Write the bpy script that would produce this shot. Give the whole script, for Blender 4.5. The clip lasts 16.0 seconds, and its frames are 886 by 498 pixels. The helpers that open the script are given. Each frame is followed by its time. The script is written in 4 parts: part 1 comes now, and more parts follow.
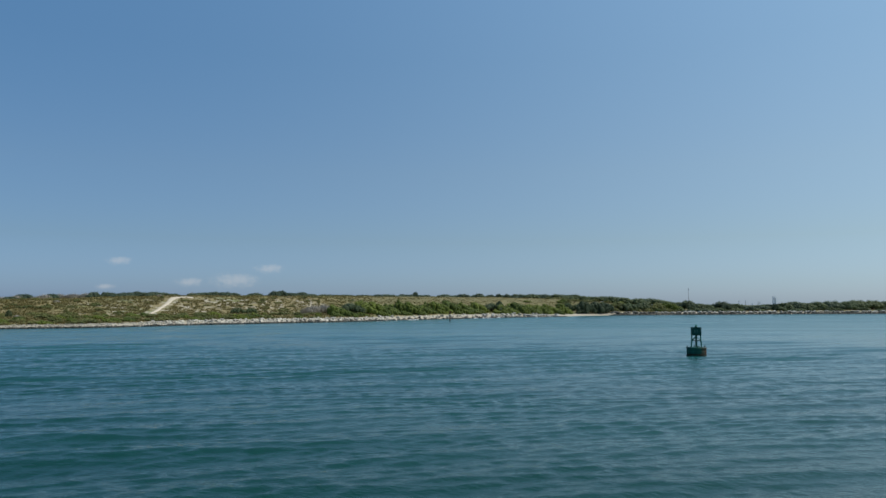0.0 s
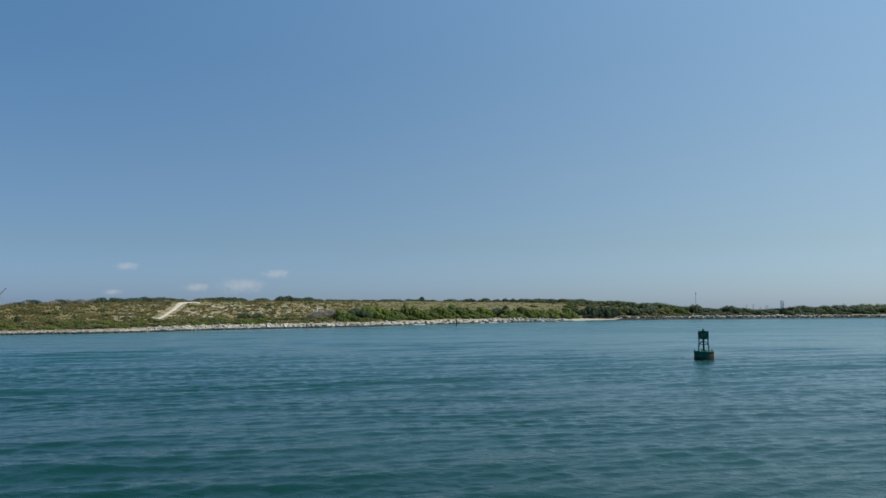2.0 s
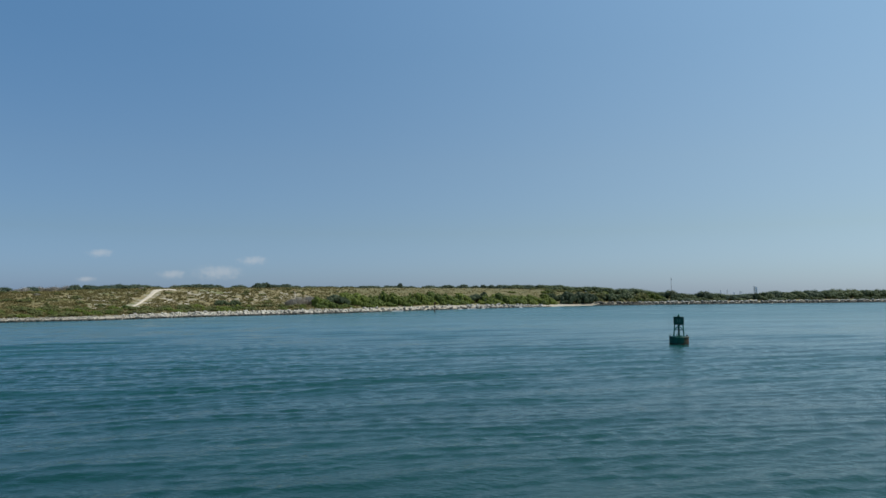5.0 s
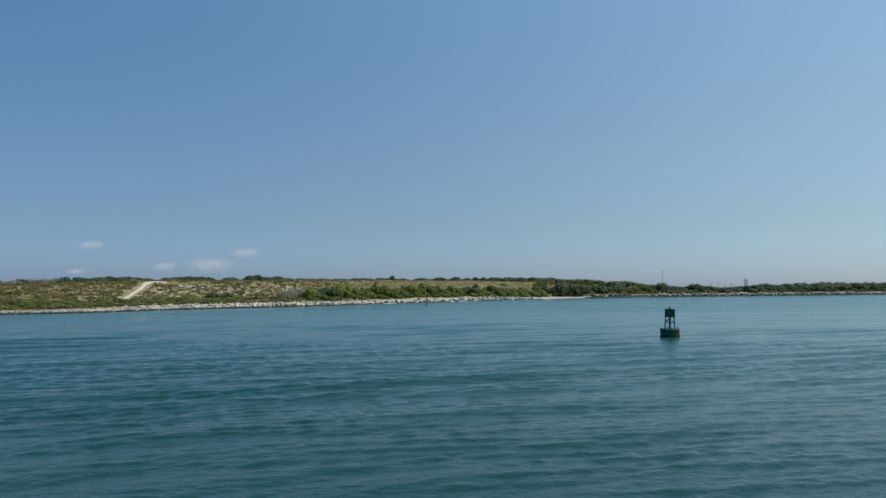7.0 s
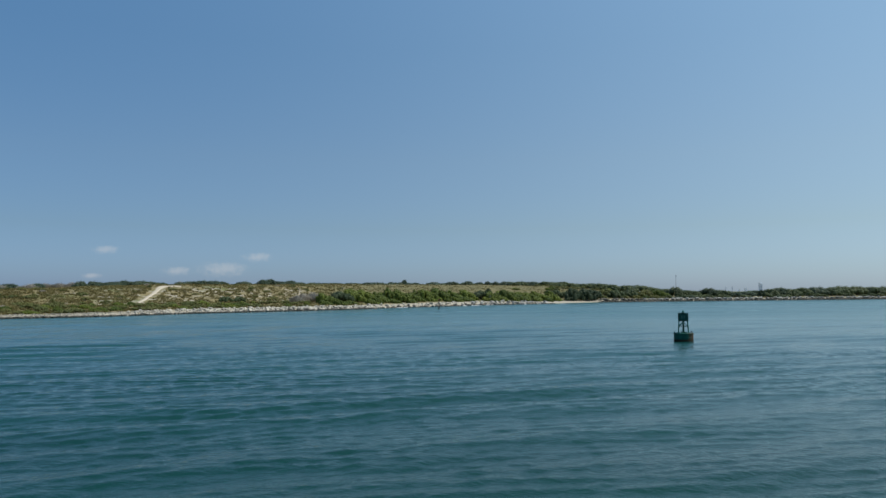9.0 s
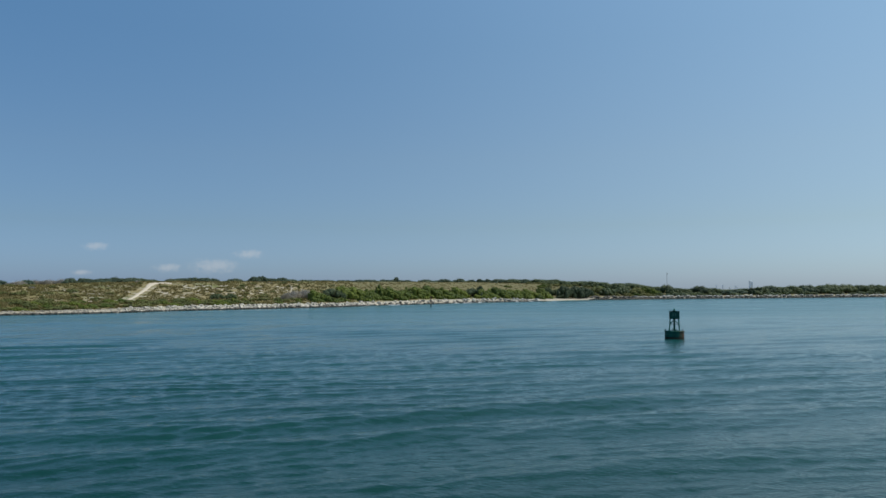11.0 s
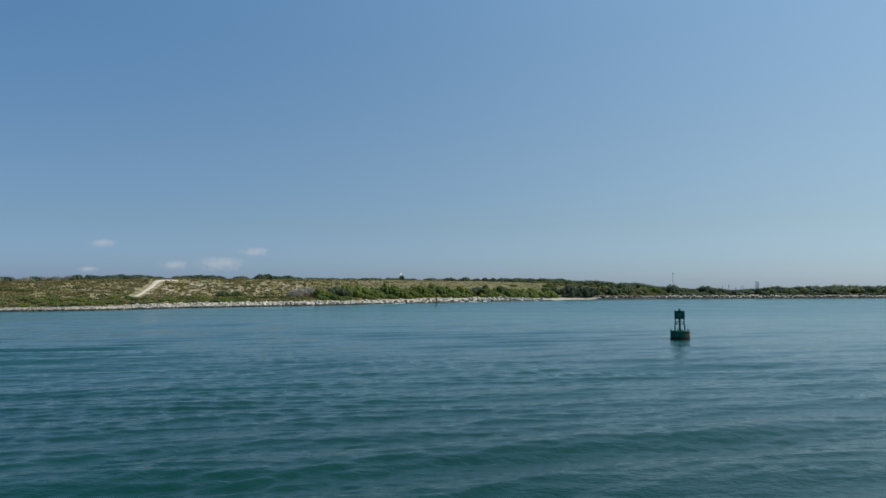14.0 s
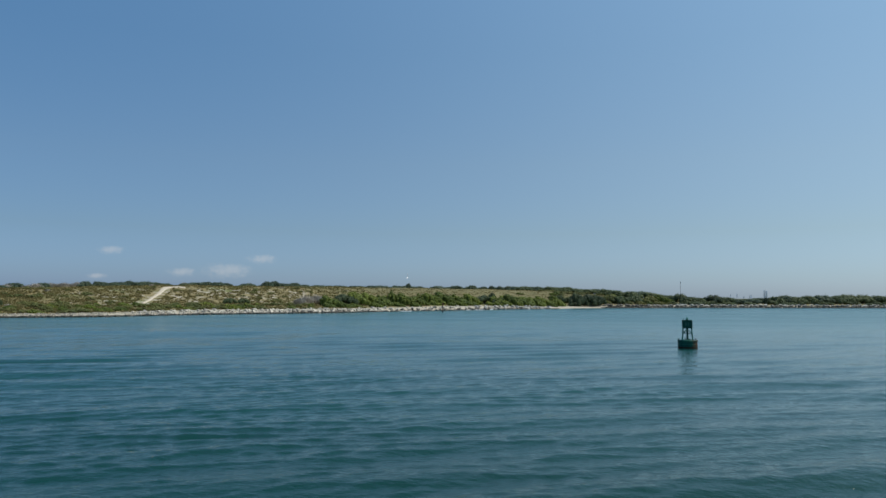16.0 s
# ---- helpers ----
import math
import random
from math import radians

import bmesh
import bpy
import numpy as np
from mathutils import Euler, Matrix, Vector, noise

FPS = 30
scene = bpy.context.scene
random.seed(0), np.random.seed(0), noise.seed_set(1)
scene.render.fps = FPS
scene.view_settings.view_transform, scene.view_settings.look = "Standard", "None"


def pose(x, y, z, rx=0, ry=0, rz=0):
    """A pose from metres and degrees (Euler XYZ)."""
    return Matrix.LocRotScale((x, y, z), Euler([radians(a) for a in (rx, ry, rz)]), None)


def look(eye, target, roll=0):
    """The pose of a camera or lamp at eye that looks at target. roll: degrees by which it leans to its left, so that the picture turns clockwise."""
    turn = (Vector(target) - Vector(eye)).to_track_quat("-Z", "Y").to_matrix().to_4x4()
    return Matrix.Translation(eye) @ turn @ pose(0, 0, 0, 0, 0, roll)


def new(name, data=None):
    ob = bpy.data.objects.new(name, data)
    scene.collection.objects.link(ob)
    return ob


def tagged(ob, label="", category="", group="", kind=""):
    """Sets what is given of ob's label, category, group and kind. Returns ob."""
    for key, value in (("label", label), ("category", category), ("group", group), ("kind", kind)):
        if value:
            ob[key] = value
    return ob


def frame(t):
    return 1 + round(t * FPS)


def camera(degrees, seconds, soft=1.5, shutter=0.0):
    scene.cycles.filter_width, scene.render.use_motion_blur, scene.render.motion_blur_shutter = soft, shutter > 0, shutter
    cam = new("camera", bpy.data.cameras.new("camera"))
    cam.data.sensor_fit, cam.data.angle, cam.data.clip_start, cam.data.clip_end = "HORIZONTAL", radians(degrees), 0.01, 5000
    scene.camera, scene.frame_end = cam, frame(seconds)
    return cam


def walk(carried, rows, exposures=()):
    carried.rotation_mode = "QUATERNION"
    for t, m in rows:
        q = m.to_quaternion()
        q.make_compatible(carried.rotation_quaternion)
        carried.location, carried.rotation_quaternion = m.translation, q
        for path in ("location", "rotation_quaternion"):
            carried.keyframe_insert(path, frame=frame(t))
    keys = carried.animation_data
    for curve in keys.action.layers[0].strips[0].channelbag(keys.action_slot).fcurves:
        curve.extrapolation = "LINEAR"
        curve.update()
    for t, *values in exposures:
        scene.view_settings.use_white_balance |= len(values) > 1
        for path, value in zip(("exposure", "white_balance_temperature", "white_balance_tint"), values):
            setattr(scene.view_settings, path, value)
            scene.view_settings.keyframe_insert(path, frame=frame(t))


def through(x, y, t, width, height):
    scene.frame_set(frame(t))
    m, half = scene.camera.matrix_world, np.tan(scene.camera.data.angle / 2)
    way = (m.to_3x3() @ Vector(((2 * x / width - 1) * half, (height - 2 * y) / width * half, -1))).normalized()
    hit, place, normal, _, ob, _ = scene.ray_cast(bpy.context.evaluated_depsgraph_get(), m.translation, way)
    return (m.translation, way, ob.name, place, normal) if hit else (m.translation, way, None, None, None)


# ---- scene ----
# the camera stands on a moored deck and turns a little
cam = camera(65.02, 16.0)
TURNS = [(0, 0.000, 4.602, 0.000), (0.5, -0.046, 4.858, -0.011), (1, 0.115, 5.016, -0.042), (1.5, 0.349, 5.057, -0.092), (2, 0.510, 4.990, -0.123), (2.5, 0.479, 4.937, -0.141), (3, 0.288, 4.853, -0.133), (3.5, -0.025, 4.705, -0.126), (4, -0.451, 4.493, -0.233), (6.5, -1.910, 3.226, -0.262), (7, -1.917, 3.240, -0.277), (7.5, -1.783, 3.260, -0.208), (8, -1.476, 3.471, -0.349), (8.5, -1.194, 3.575, -0.305), (9, -0.919, 3.593, -0.271), (11.5, -1.680, 3.353, -0.130), (12, -1.609, 3.385, -0.031), (12.5, -1.500, 3.373, 0.031), (13, -1.335, 3.366, 0.043), (13.5, -1.080, 3.330, 0.089), (14, -1.115, 3.262, 0.137), (14.5, -1.157, 3.199, 0.141), (15, -1.158, 3.278, 0.117), (15.3, -1.03, 3.70, 0.40), (15.5, -0.907, 3.757, 0.450), (16, -0.557, 3.915, 0.380)]
walk(cam, [(t, pose(0.0, 0.0, 4.7, 90 + tilt, 0, turn) @ pose(0, 0, 0, 0, 0, lean)) for t, turn, tilt, lean in TURNS])

# ---- light ----
SUN_HEIGHT, SUN_TURN = 58.0, 88.0
world = bpy.data.worlds.new("sky")
scene.world = world
world.use_nodes = True
wn, wl = world.node_tree.nodes, world.node_tree.links
sky = wn.new("ShaderNodeTexSky")
sky.sky_type, sky.sun_disc = "NISHITA", False
sky.sun_elevation, sky.sun_rotation = radians(SUN_HEIGHT), radians(SUN_TURN)
sky.altitude, sky.air_density, sky.dust_density, sky.ozone_density = 0, 1.0, 0.8, 4.0
# sea haze takes the red out of the light low over the horizon
rise, part_z, haze, tint = wn.new("ShaderNodeTexCoord"), wn.new("ShaderNodeSeparateXYZ"), wn.new("ShaderNodeValToRGB"), wn.new("ShaderNodeMix")
wl.new(rise.outputs["Generated"], part_z.inputs[0])
wl.new(part_z.outputs[2], haze.inputs[0])
for at, c in ((0.0, (0.425, 0.59, 1.06)), (0.03, (0.42, 0.575, 0.90)), (0.09, (0.455, 0.565, 0.70)), (0.187, (0.525, 0.657, 0.74)), (0.336, (0.535, 0.785, 0.875)), (0.42, (0.59, 0.89, 0.98)), (0.99, (0.75, 0.95, 1.0))):
    e = haze.color_ramp.elements[0] if at == 0 else haze.color_ramp.elements.new(at)
    e.color = (*c, 1)
haze.color_ramp.elements.remove(haze.color_ramp.elements[-1])
tint.data_type, tint.blend_type = "RGBA", "MULTIPLY"
tint.inputs[0].default_value = 1.0
wl.new(sky.outputs[0], tint.inputs[6])
wl.new(haze.outputs[0], tint.inputs[7])
# and brightens on the sun's side
side, lift, bright, glow = wn.new("ShaderNodeVectorMath"), wn.new("ShaderNodeMath"), wn.new("ShaderNodeMath"), wn.new("ShaderNodeMix")
side.operation = "DOT_PRODUCT"
side.inputs[1].default_value = (math.sin(radians(SUN_TURN)), math.cos(radians(SUN_TURN)), 0)
wl.new(rise.outputs["Generated"], side.inputs[0])
lift.operation, lift.inputs[1].default_value, lift.inputs[2].default_value = "MULTIPLY_ADD", 0.5, 0.5
wl.new(side.outputs["Value"], lift.inputs[0])
bright.operation, bright.inputs[1].default_value = "POWER", 2.0
wl.new(lift.outputs[0], bright.inputs[0])
glow.data_type, glow.blend_type, glow.clamp_result = "RGBA", "ADD", False
glow.inputs[7].default_value = (1.76, 1.80, 0.95, 1)
wl.new(bright.outputs[0], glow.inputs[0])
wl.new(tint.outputs[2], glow.inputs[6])
wl.new(glow.outputs[2], wn["Background"].inputs[0])
wn["Background"].inputs[1].default_value = 0.12
sun = new("sun", bpy.data.lights.new("sun", "SUN"))
sun.data.energy, sun.data.angle, sun.data.color = 3.6, radians(0.55), (1.0, 0.95, 0.87)
reach = Vector((math.sin(radians(SUN_TURN)) * math.cos(radians(SUN_HEIGHT)), math.cos(radians(SUN_TURN)) * math.cos(radians(SUN_HEIGHT)), math.sin(radians(SUN_HEIGHT))))
sun.matrix_world = look(reach * 300, (0, 0, 0))
scene.view_settings.exposure = 0.0


# ---- materials ----
def material(name, rough=0.8, metal=0.0):
    m = bpy.data.materials.new(name)
    m.use_nodes = True
    b = m.node_tree.nodes["Principled BSDF"]
    b.inputs["Roughness"].default_value, b.inputs["Metallic"].default_value = rough, metal
    return m, m.node_tree.nodes, m.node_tree.links, b


def grain(n, l, scale, detail=4.0, rough=0.6, stretch=(1, 1, 1), coords="Object"):
    """A noise texture in metres of the object."""
    c, mp, t = n.new("ShaderNodeTexCoord"), n.new("ShaderNodeMapping"), n.new("ShaderNodeTexNoise")
    mp.inputs["Scale"].default_value = stretch
    t.inputs["Scale"].default_value, t.inputs["Detail"].default_value, t.inputs["Roughness"].default_value = scale, detail, rough
    l.new(c.outputs[coords], mp.inputs["Vector"])
    l.new(mp.outputs[0], t.inputs["Vector"])
    return t.outputs[0]


def stops(n, l, source, *colours):
    """A colour ramp: (place, (r, g, b)) each."""
    r = n.new("ShaderNodeValToRGB")
    while len(r.color_ramp.elements) < len(colours):
        r.color_ramp.elements.new(0.5)
    for e, (at, c) in zip(r.color_ramp.elements, colours):
        e.position, e.color = at, (*c, 1)
    l.new(source, r.inputs[0])
    return r.outputs[0]


def blend(n, l, fac, a, b, mode="MIX"):
    m = n.new("ShaderNodeMix")
    m.data_type, m.blend_type = "RGBA", mode
    for socket, value in ((m.inputs[0], fac), (m.inputs[6], a), (m.inputs[7], b)):
        if hasattr(value, "is_linked"):
            l.new(value, socket)
        else:
            socket.default_value = value if isinstance(value, float) else (*value, 1)
    return m.outputs[2]


def relief(n, l, b, source, strength, distance):
    bump = n.new("ShaderNodeBump")
    bump.inputs["Strength"].default_value, bump.inputs["Distance"].default_value = strength, distance
    l.new(source, bump.inputs["Height"])
    l.new(bump.outputs[0], b.inputs["Normal"])
    return bump


def water_material():
    m, n, l, b = material("sea_water", 0.1)
    tone = stops(n, l, grain(n, l, 0.035, 3, 0.55, (0.5, 1.6, 1)), (0.3, (0.0020, 0.030, 0.024)), (0.7, (0.0033, 0.045, 0.037)))
    # towards the far shore the colour pales: sandy shallows plus painted-in sky sheen
    place, sep, shoal_sheen = n.new("ShaderNodeNewGeometry"), n.new("ShaderNodeSeparateXYZ"), n.new("ShaderNodeMapRange")
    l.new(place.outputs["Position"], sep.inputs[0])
    l.new(sep.outputs[1], shoal_sheen.inputs["Value"])
    shoal_sheen.inputs["From Min"].default_value, shoal_sheen.inputs["From Max"].default_value = 16, 115
    l.new(blend(n, l, shoal_sheen.outputs[0], tone, (0.019, 0.100, 0.106)), b.inputs["Base Color"])
    slick = n.new("ShaderNodeMapRange")
    slick.inputs["From Min"].default_value, slick.inputs["From Max"].default_value = 0.35, 0.65
    slick.inputs["To Min"].default_value, slick.inputs["To Max"].default_value = 0.85, 1.3
    l.new(grain(n, l, 0.06, 3, 0.6, (0.25, 1.5, 1)), slick.inputs["Value"])
    # the open channel is more ruffled by the wind than the lee near the mooring
    open_sea, rough = n.new("ShaderNodeMapRange"), n.new("ShaderNodeMath")
    l.new(sep.outputs[1], open_sea.inputs["Value"])
    for key, value in (("From Min", 50), ("From Max", 160), ("To Min", 0.045), ("To Max", 0.22)):
        open_sea.inputs[key].default_value = value
    rough.operation = "MULTIPLY"
    l.new(open_sea.outputs[0], rough.inputs[0])
    l.new(slick.outputs[0], rough.inputs[1])
    l.new(rough.outputs[0], b.inputs["Roughness"])
    b.inputs["IOR"].default_value = 1.34
    # the ripples are gentler out in the channel
    first, gentle = n.new("ShaderNodeBump"), n.new("ShaderNodeMapRange")
    for key, value in (("From Min", 20), ("From Max", 90), ("To Min", 0.75), ("To Max", 0.4)):
        gentle.inputs[key].default_value = value
    l.new(sep.outputs[1], gentle.inputs["Value"])
    l.new(gentle.outputs[0], first.inputs["Strength"])
    first.inputs["Distance"].default_value = 0.055
    l.new(grain(n, l, 2.6, 4, 0.6, (0.75, 1.2, 1)), first.inputs["Height"])
    second = relief(n, l, b, grain(n, l, 7.0, 3, 0.6, (0.7, 1.1, 1)), 0.8, 0.03)
    l.new(first.outputs[0], second.inputs["Normal"])
    l.new(gentle.outputs[0], second.inputs["Strength"])
    return m


def ground_material():
    m, n, l, b = material("dune_ground", 0.95)
    cover = n.new("ShaderNodeAttribute")
    cover.attribute_name = "cover"
    sand = stops(n, l, grain(n, l, 0.9, 6, 0.65), (0.3, (0.29, 0.258, 0.195)), (0.7, (0.48, 0.44, 0.345)))
    grass = stops(n, l, grain(n, l, 0.35, 6, 0.7), (0.3, (0.13, 0.118, 0.042)), (0.52, (0.215, 0.175, 0.075)), (0.72, (0.305, 0.245, 0.125)))
    green = stops(n, l, grain(n, l, 0.5, 5, 0.7), (0.35, (0.095, 0.115, 0.03)), (0.7, (0.19, 0.19, 0.06)))
    grass = blend(n, l, stops(n, l, grain(n, l, 0.07, 3, 0.6), (0.5, (0, 0, 0)), (0.66, (1, 1, 1))), grass, green)
    meadow = n.new("ShaderNodeAttribute")
    meadow.attribute_name = "meadow"
    brown = stops(n, l, grain(n, l, 0.4, 6, 0.7), (0.3, (0.095, 0.098, 0.034)), (0.7, (0.20, 0.165, 0.07)))
    grass = blend(n, l, meadow.outputs["Fac"], grass, brown)
    add = n.new("ShaderNodeMath")
    add.operation = "ADD"
    patch = n.new("ShaderNodeMapRange")
    patch.inputs["From Min"].default_value, patch.inputs["From Max"].default_value = 0.36, 0.66
    patch.inputs["To Min"].default_value, patch.inputs["To Max"].default_value = 0.45, -0.55
    l.new(grain(n, l, 0.28, 5, 0.72), patch.inputs["Value"])
    l.new(cover.outputs["Fac"], add.inputs[0])
    l.new(patch.outputs[0], add.inputs[1])
    edge = stops(n, l, add.outputs[0], (0.35, (0, 0, 0)), (0.6, (1, 1, 1)))
    l.new(blend(n, l, edge, sand, grass), b.inputs["Base Color"])
    relief(n, l, b, grain(n, l, 1.6, 6, 0.7), 0.9, 0.3)
    return m


def plain_grain(name, low, high, scale, rough=0.85, bump=0.5, depth=0.05, metal=0.0, vary=0.0, fine=None, coords="Object"):
    """A surface that varies between two colours, by grain and from piece to piece."""
    m, n, l, b = material(name, rough, metal)
    b.inputs["Specular IOR Level"].default_value = 0.25
    tone = stops(n, l, grain(n, l, scale, 5, 0.65, coords=coords), (0.3, low), (0.7, high))
    if vary:
        info, r = n.new("ShaderNodeObjectInfo"), n.new("ShaderNodeMapRange")
        r.inputs["To Min"].default_value, r.inputs["To Max"].default_value = 1 - vary, 1 + vary
        l.new(info.outputs["Random"], r.inputs["Value"])
        grey = n.new("ShaderNodeCombineColor")
        for i in range(3):
            l.new(r.outputs[0], grey.inputs[i])
        tone = blend(n, l, 1.0, tone, grey.outputs[0], "MULTIPLY")
    if fine:
        tone = blend(n, l, stops(n, l, grain(n, l, scale * 0.27, 4, 0.7, coords=coords), (0.5, (0, 0, 0)), (0.64, (1, 1, 1))), tone, fine)
    l.new(tone, b.inputs["Base Color"])
    if bump:
        relief(n, l, b, grain(n, l, scale * 2.3, 5, 0.7, coords=coords), bump, depth)
    return m


def leaf_material(name, low, high, dry=None, through=0.25):
    """Leaves: the tone varies from plant to plant and from leaf to leaf."""
    m, n, l, b = material(name, 0.6)
    info, geo, add = n.new("ShaderNodeObjectInfo"), n.new("ShaderNodeNewGeometry"), n.new("ShaderNodeMath")
    add.operation = "MULTIPLY_ADD"
    l.new(geo.outputs["Random Per Island"], add.inputs[0])
    add.inputs[1].default_value = 0.4
    half = n.new("ShaderNodeMath")
    half.operation = "MULTIPLY"
    l.new(info.outputs["Random"], half.inputs[0])
    half.inputs[1].default_value = 0.5
    l.new(half.outputs[0], add.inputs[2])
    row = [(0.15, low), (0.75, high)] + ([(0.97, dry)] if dry else [])
    tone = stops(n, l, add.outputs[0], *row)
    l.new(tone, b.inputs["Base Color"])
    b.inputs["Specular IOR Level"].default_value = 0.25
    glow, mix = n.new("ShaderNodeBsdfTranslucent"), n.new("ShaderNodeMixShader")
    l.new(tone, glow.inputs["Color"])
    mix.inputs[0].default_value = through
    l.new(b.outputs[0], mix.inputs[1])
    l.new(glow.outputs[0], mix.inputs[2])
    l.new(mix.outputs[0], n["Material Output"].inputs["Surface"])
    return m


def rust_paint():
    """Weathered green paint with rust coming through."""
    m, n, l, b = material("buoy_paint", 0.6)
    b.inputs["Specular IOR Level"].default_value = 0.2
    paint = stops(n, l, grain(n, l, 2.5, 5, 0.7), (0.3, (0.003, 0.05, 0.036)), (0.7, (0.008, 0.12, 0.085)))
    rust = stops(n, l, grain(n, l, 6, 5, 0.7), (0.3, (0.03, 0.013, 0.007)), (0.7, (0.11, 0.045, 0.02)))
    c, sep, up = n.new("ShaderNodeTexCoord"), n.new("ShaderNodeSeparateXYZ"), n.new("ShaderNodeMath")
    l.new(c.outputs["Object"], sep.inputs[0])
    up.operation = "MULTIPLY_ADD"
    l.new(sep.outputs[0], up.inputs[0])
    up.inputs[1].default_value = 0.3
    l.new(grain(n, l, 1.7, 6, 0.75), up.inputs[2])
    l.new(blend(n, l, stops(n, l, up.outputs[0], (0.55, (0, 0, 0)), (0.72, (1, 1, 1))), paint, rust), b.inputs["Base Color"])
    relief(n, l, b, grain(n, l, 14, 4, 0.7), 0.4, 0.02)
    return m


def cloud_material():
    m, n, l, b = material("cloud_vapour", 1.0)
    c, ln, k = n.new("ShaderNodeTexCoord"), n.new("ShaderNodeVectorMath"), n.new("ShaderNodeMath")
    ln.operation = "LENGTH"
    shift = n.new("ShaderNodeMapping")
    shift.inputs["Location"].default_value, shift.inputs["Scale"].default_value = (-1, -1, -1), (2, 2, 2)
    flat = n.new("ShaderNodeVectorMath")
    flat.operation = "MULTIPLY"
    flat.inputs[1].default_value = (1, 0, 1)
    l.new(c.outputs["Generated"], shift.inputs["Vector"])
    l.new(shift.outputs[0], flat.inputs[0])
    l.new(flat.outputs[0], ln.inputs[0])
    k.operation = "SUBTRACT"
    l.new(grain(n, l, 0.022, 5, 0.65), k.inputs[0])
    half = n.new("ShaderNodeMath")
    half.operation = "MULTIPLY_ADD"
    half.inputs[1].default_value, half.inputs[2].default_value = 0.62, -0.06
    l.new(ln.outputs["Value"], half.inputs[0])
    l.new(half.outputs[0], k.inputs[1])
    soft = n.new("ShaderNodeMapRange")
    soft.interpolation_type = "SMOOTHSTEP"
    soft.inputs["From Min"].default_value, soft.inputs["From Max"].default_value = -0.08, 0.55
    soft.inputs["To Max"].default_value = 0.33
    l.new(k.outputs[0], soft.inputs["Value"])
    clear, white, mix = n.new("ShaderNodeBsdfTransparent"), n.new("ShaderNodeEmission"), n.new("ShaderNodeMixShader")
    white.inputs["Color"].default_value, white.inputs["Strength"].default_value = (0.655, 0.665, 0.68, 1), 0.92
    l.new(soft.outputs[0], mix.inputs[0])
    l.new(clear.outputs[0], mix.inputs[1])
    l.new(white.outputs[0], mix.inputs[2])
    l.new(mix.outputs[0], n["Material Output"].inputs["Surface"])
    return m


def glow_material(name, colour, strength):
    m, n, l, b = material(name)
    b.inputs["Emission Color"].default_value, b.inputs["Emission Strength"].default_value = (*colour, 1), strength
    return m


WATER, GROUND = water_material(), ground_material()
FOAM = plain_grain("foam", (0.5, 0.54, 0.55), (0.8, 0.82, 0.82), 3, 0.8, 0.4, 0.05)
PATH_SAND = plain_grain("path_sand", (0.42, 0.36, 0.27), (0.58, 0.52, 0.41), 1.1, 0.95, 0.5, 0.05)
WHITE_ROCK = plain_grain("limestone", (0.33, 0.305, 0.25), (0.62, 0.58, 0.49), 1.4, 0.9, 0.7, 0.12, vary=0.3, fine=(0.22, 0.20, 0.17))
GREY_ROCK = plain_grain("grey_granite", (0.075, 0.072, 0.062), (0.22, 0.21, 0.18), 1.3, 0.9, 0.7, 0.12, vary=0.35, fine=(0.07, 0.065, 0.055))
JETTY_ROCK = plain_grain("jetty_limestone", (0.25, 0.25, 0.225), (0.46, 0.455, 0.41), 0.9, 0.9, 0.7, 0.12, vary=0.35, fine=(0.16, 0.15, 0.125))
WET_ROCK = plain_grain("weedy_wet_rock", (0.032, 0.031, 0.025), (0.105, 0.097, 0.077), 1.3, 0.7, 0.7, 0.12, vary=0.35, fine=(0.04, 0.04, 0.03))
BARK = plain_grain("bark", (0.07, 0.055, 0.04), (0.17, 0.14, 0.10), 5, 0.95, 0.6, 0.03)
GREY_TWIG = plain_grain("bare_twigs", (0.36, 0.33, 0.28), (0.5, 0.46, 0.39), 2, 0.95, 0.0)
LEAF = leaf_material("shrub_leaves", (0.062, 0.094, 0.016), (0.158, 0.195, 0.028), (0.225, 0.235, 0.042), 0.15)
DARK_LEAF = leaf_material("dark_leaves", (0.086, 0.12, 0.057), (0.13, 0.16, 0.069), (0.168, 0.186, 0.08), 0.38)
# distance haze is put into the base colour: greyer and bluer than near leaves
HAZED_LEAF = leaf_material("evergreen_leaves", (0.070, 0.106, 0.070), (0.11, 0.148, 0.088), (0.132, 0.163, 0.093), 0.38)
DEEP_LEAF = leaf_material("shady_leaves", (0.052, 0.078, 0.044), (0.088, 0.118, 0.058), (0.108, 0.134, 0.064), 0.35)
SCRUB = leaf_material("scrub_leaves", (0.11, 0.132, 0.042), (0.188, 0.194, 0.064), (0.3, 0.245, 0.09))
STRAW = leaf_material("dry_grass", (0.175, 0.155, 0.055), (0.29, 0.235, 0.105), (0.40, 0.33, 0.18))
MEADOW = leaf_material("meadow_grass", (0.10, 0.105, 0.035), (0.19, 0.165, 0.062), (0.29, 0.24, 0.11))
PAINT = rust_paint()
DARK_PAINT = plain_grain("dark_green_paint", (0.002, 0.04, 0.03), (0.007, 0.09, 0.066), 3, 0.5, 0.3, 0.02)
TOWER_PAINT = plain_grain("faded_green_paint", (0.006, 0.11, 0.08), (0.02, 0.2, 0.15), 3, 0.5, 0.3, 0.02)
WEED = plain_grain("weed_and_rust", (0.012, 0.014, 0.008), (0.05, 0.032, 0.016), 5, 0.9, 0.6, 0.03)
LENS = plain_grain("green_lens", (0.02, 0.16, 0.10), (0.03, 0.22, 0.14), 8, 0.15, 0.0)
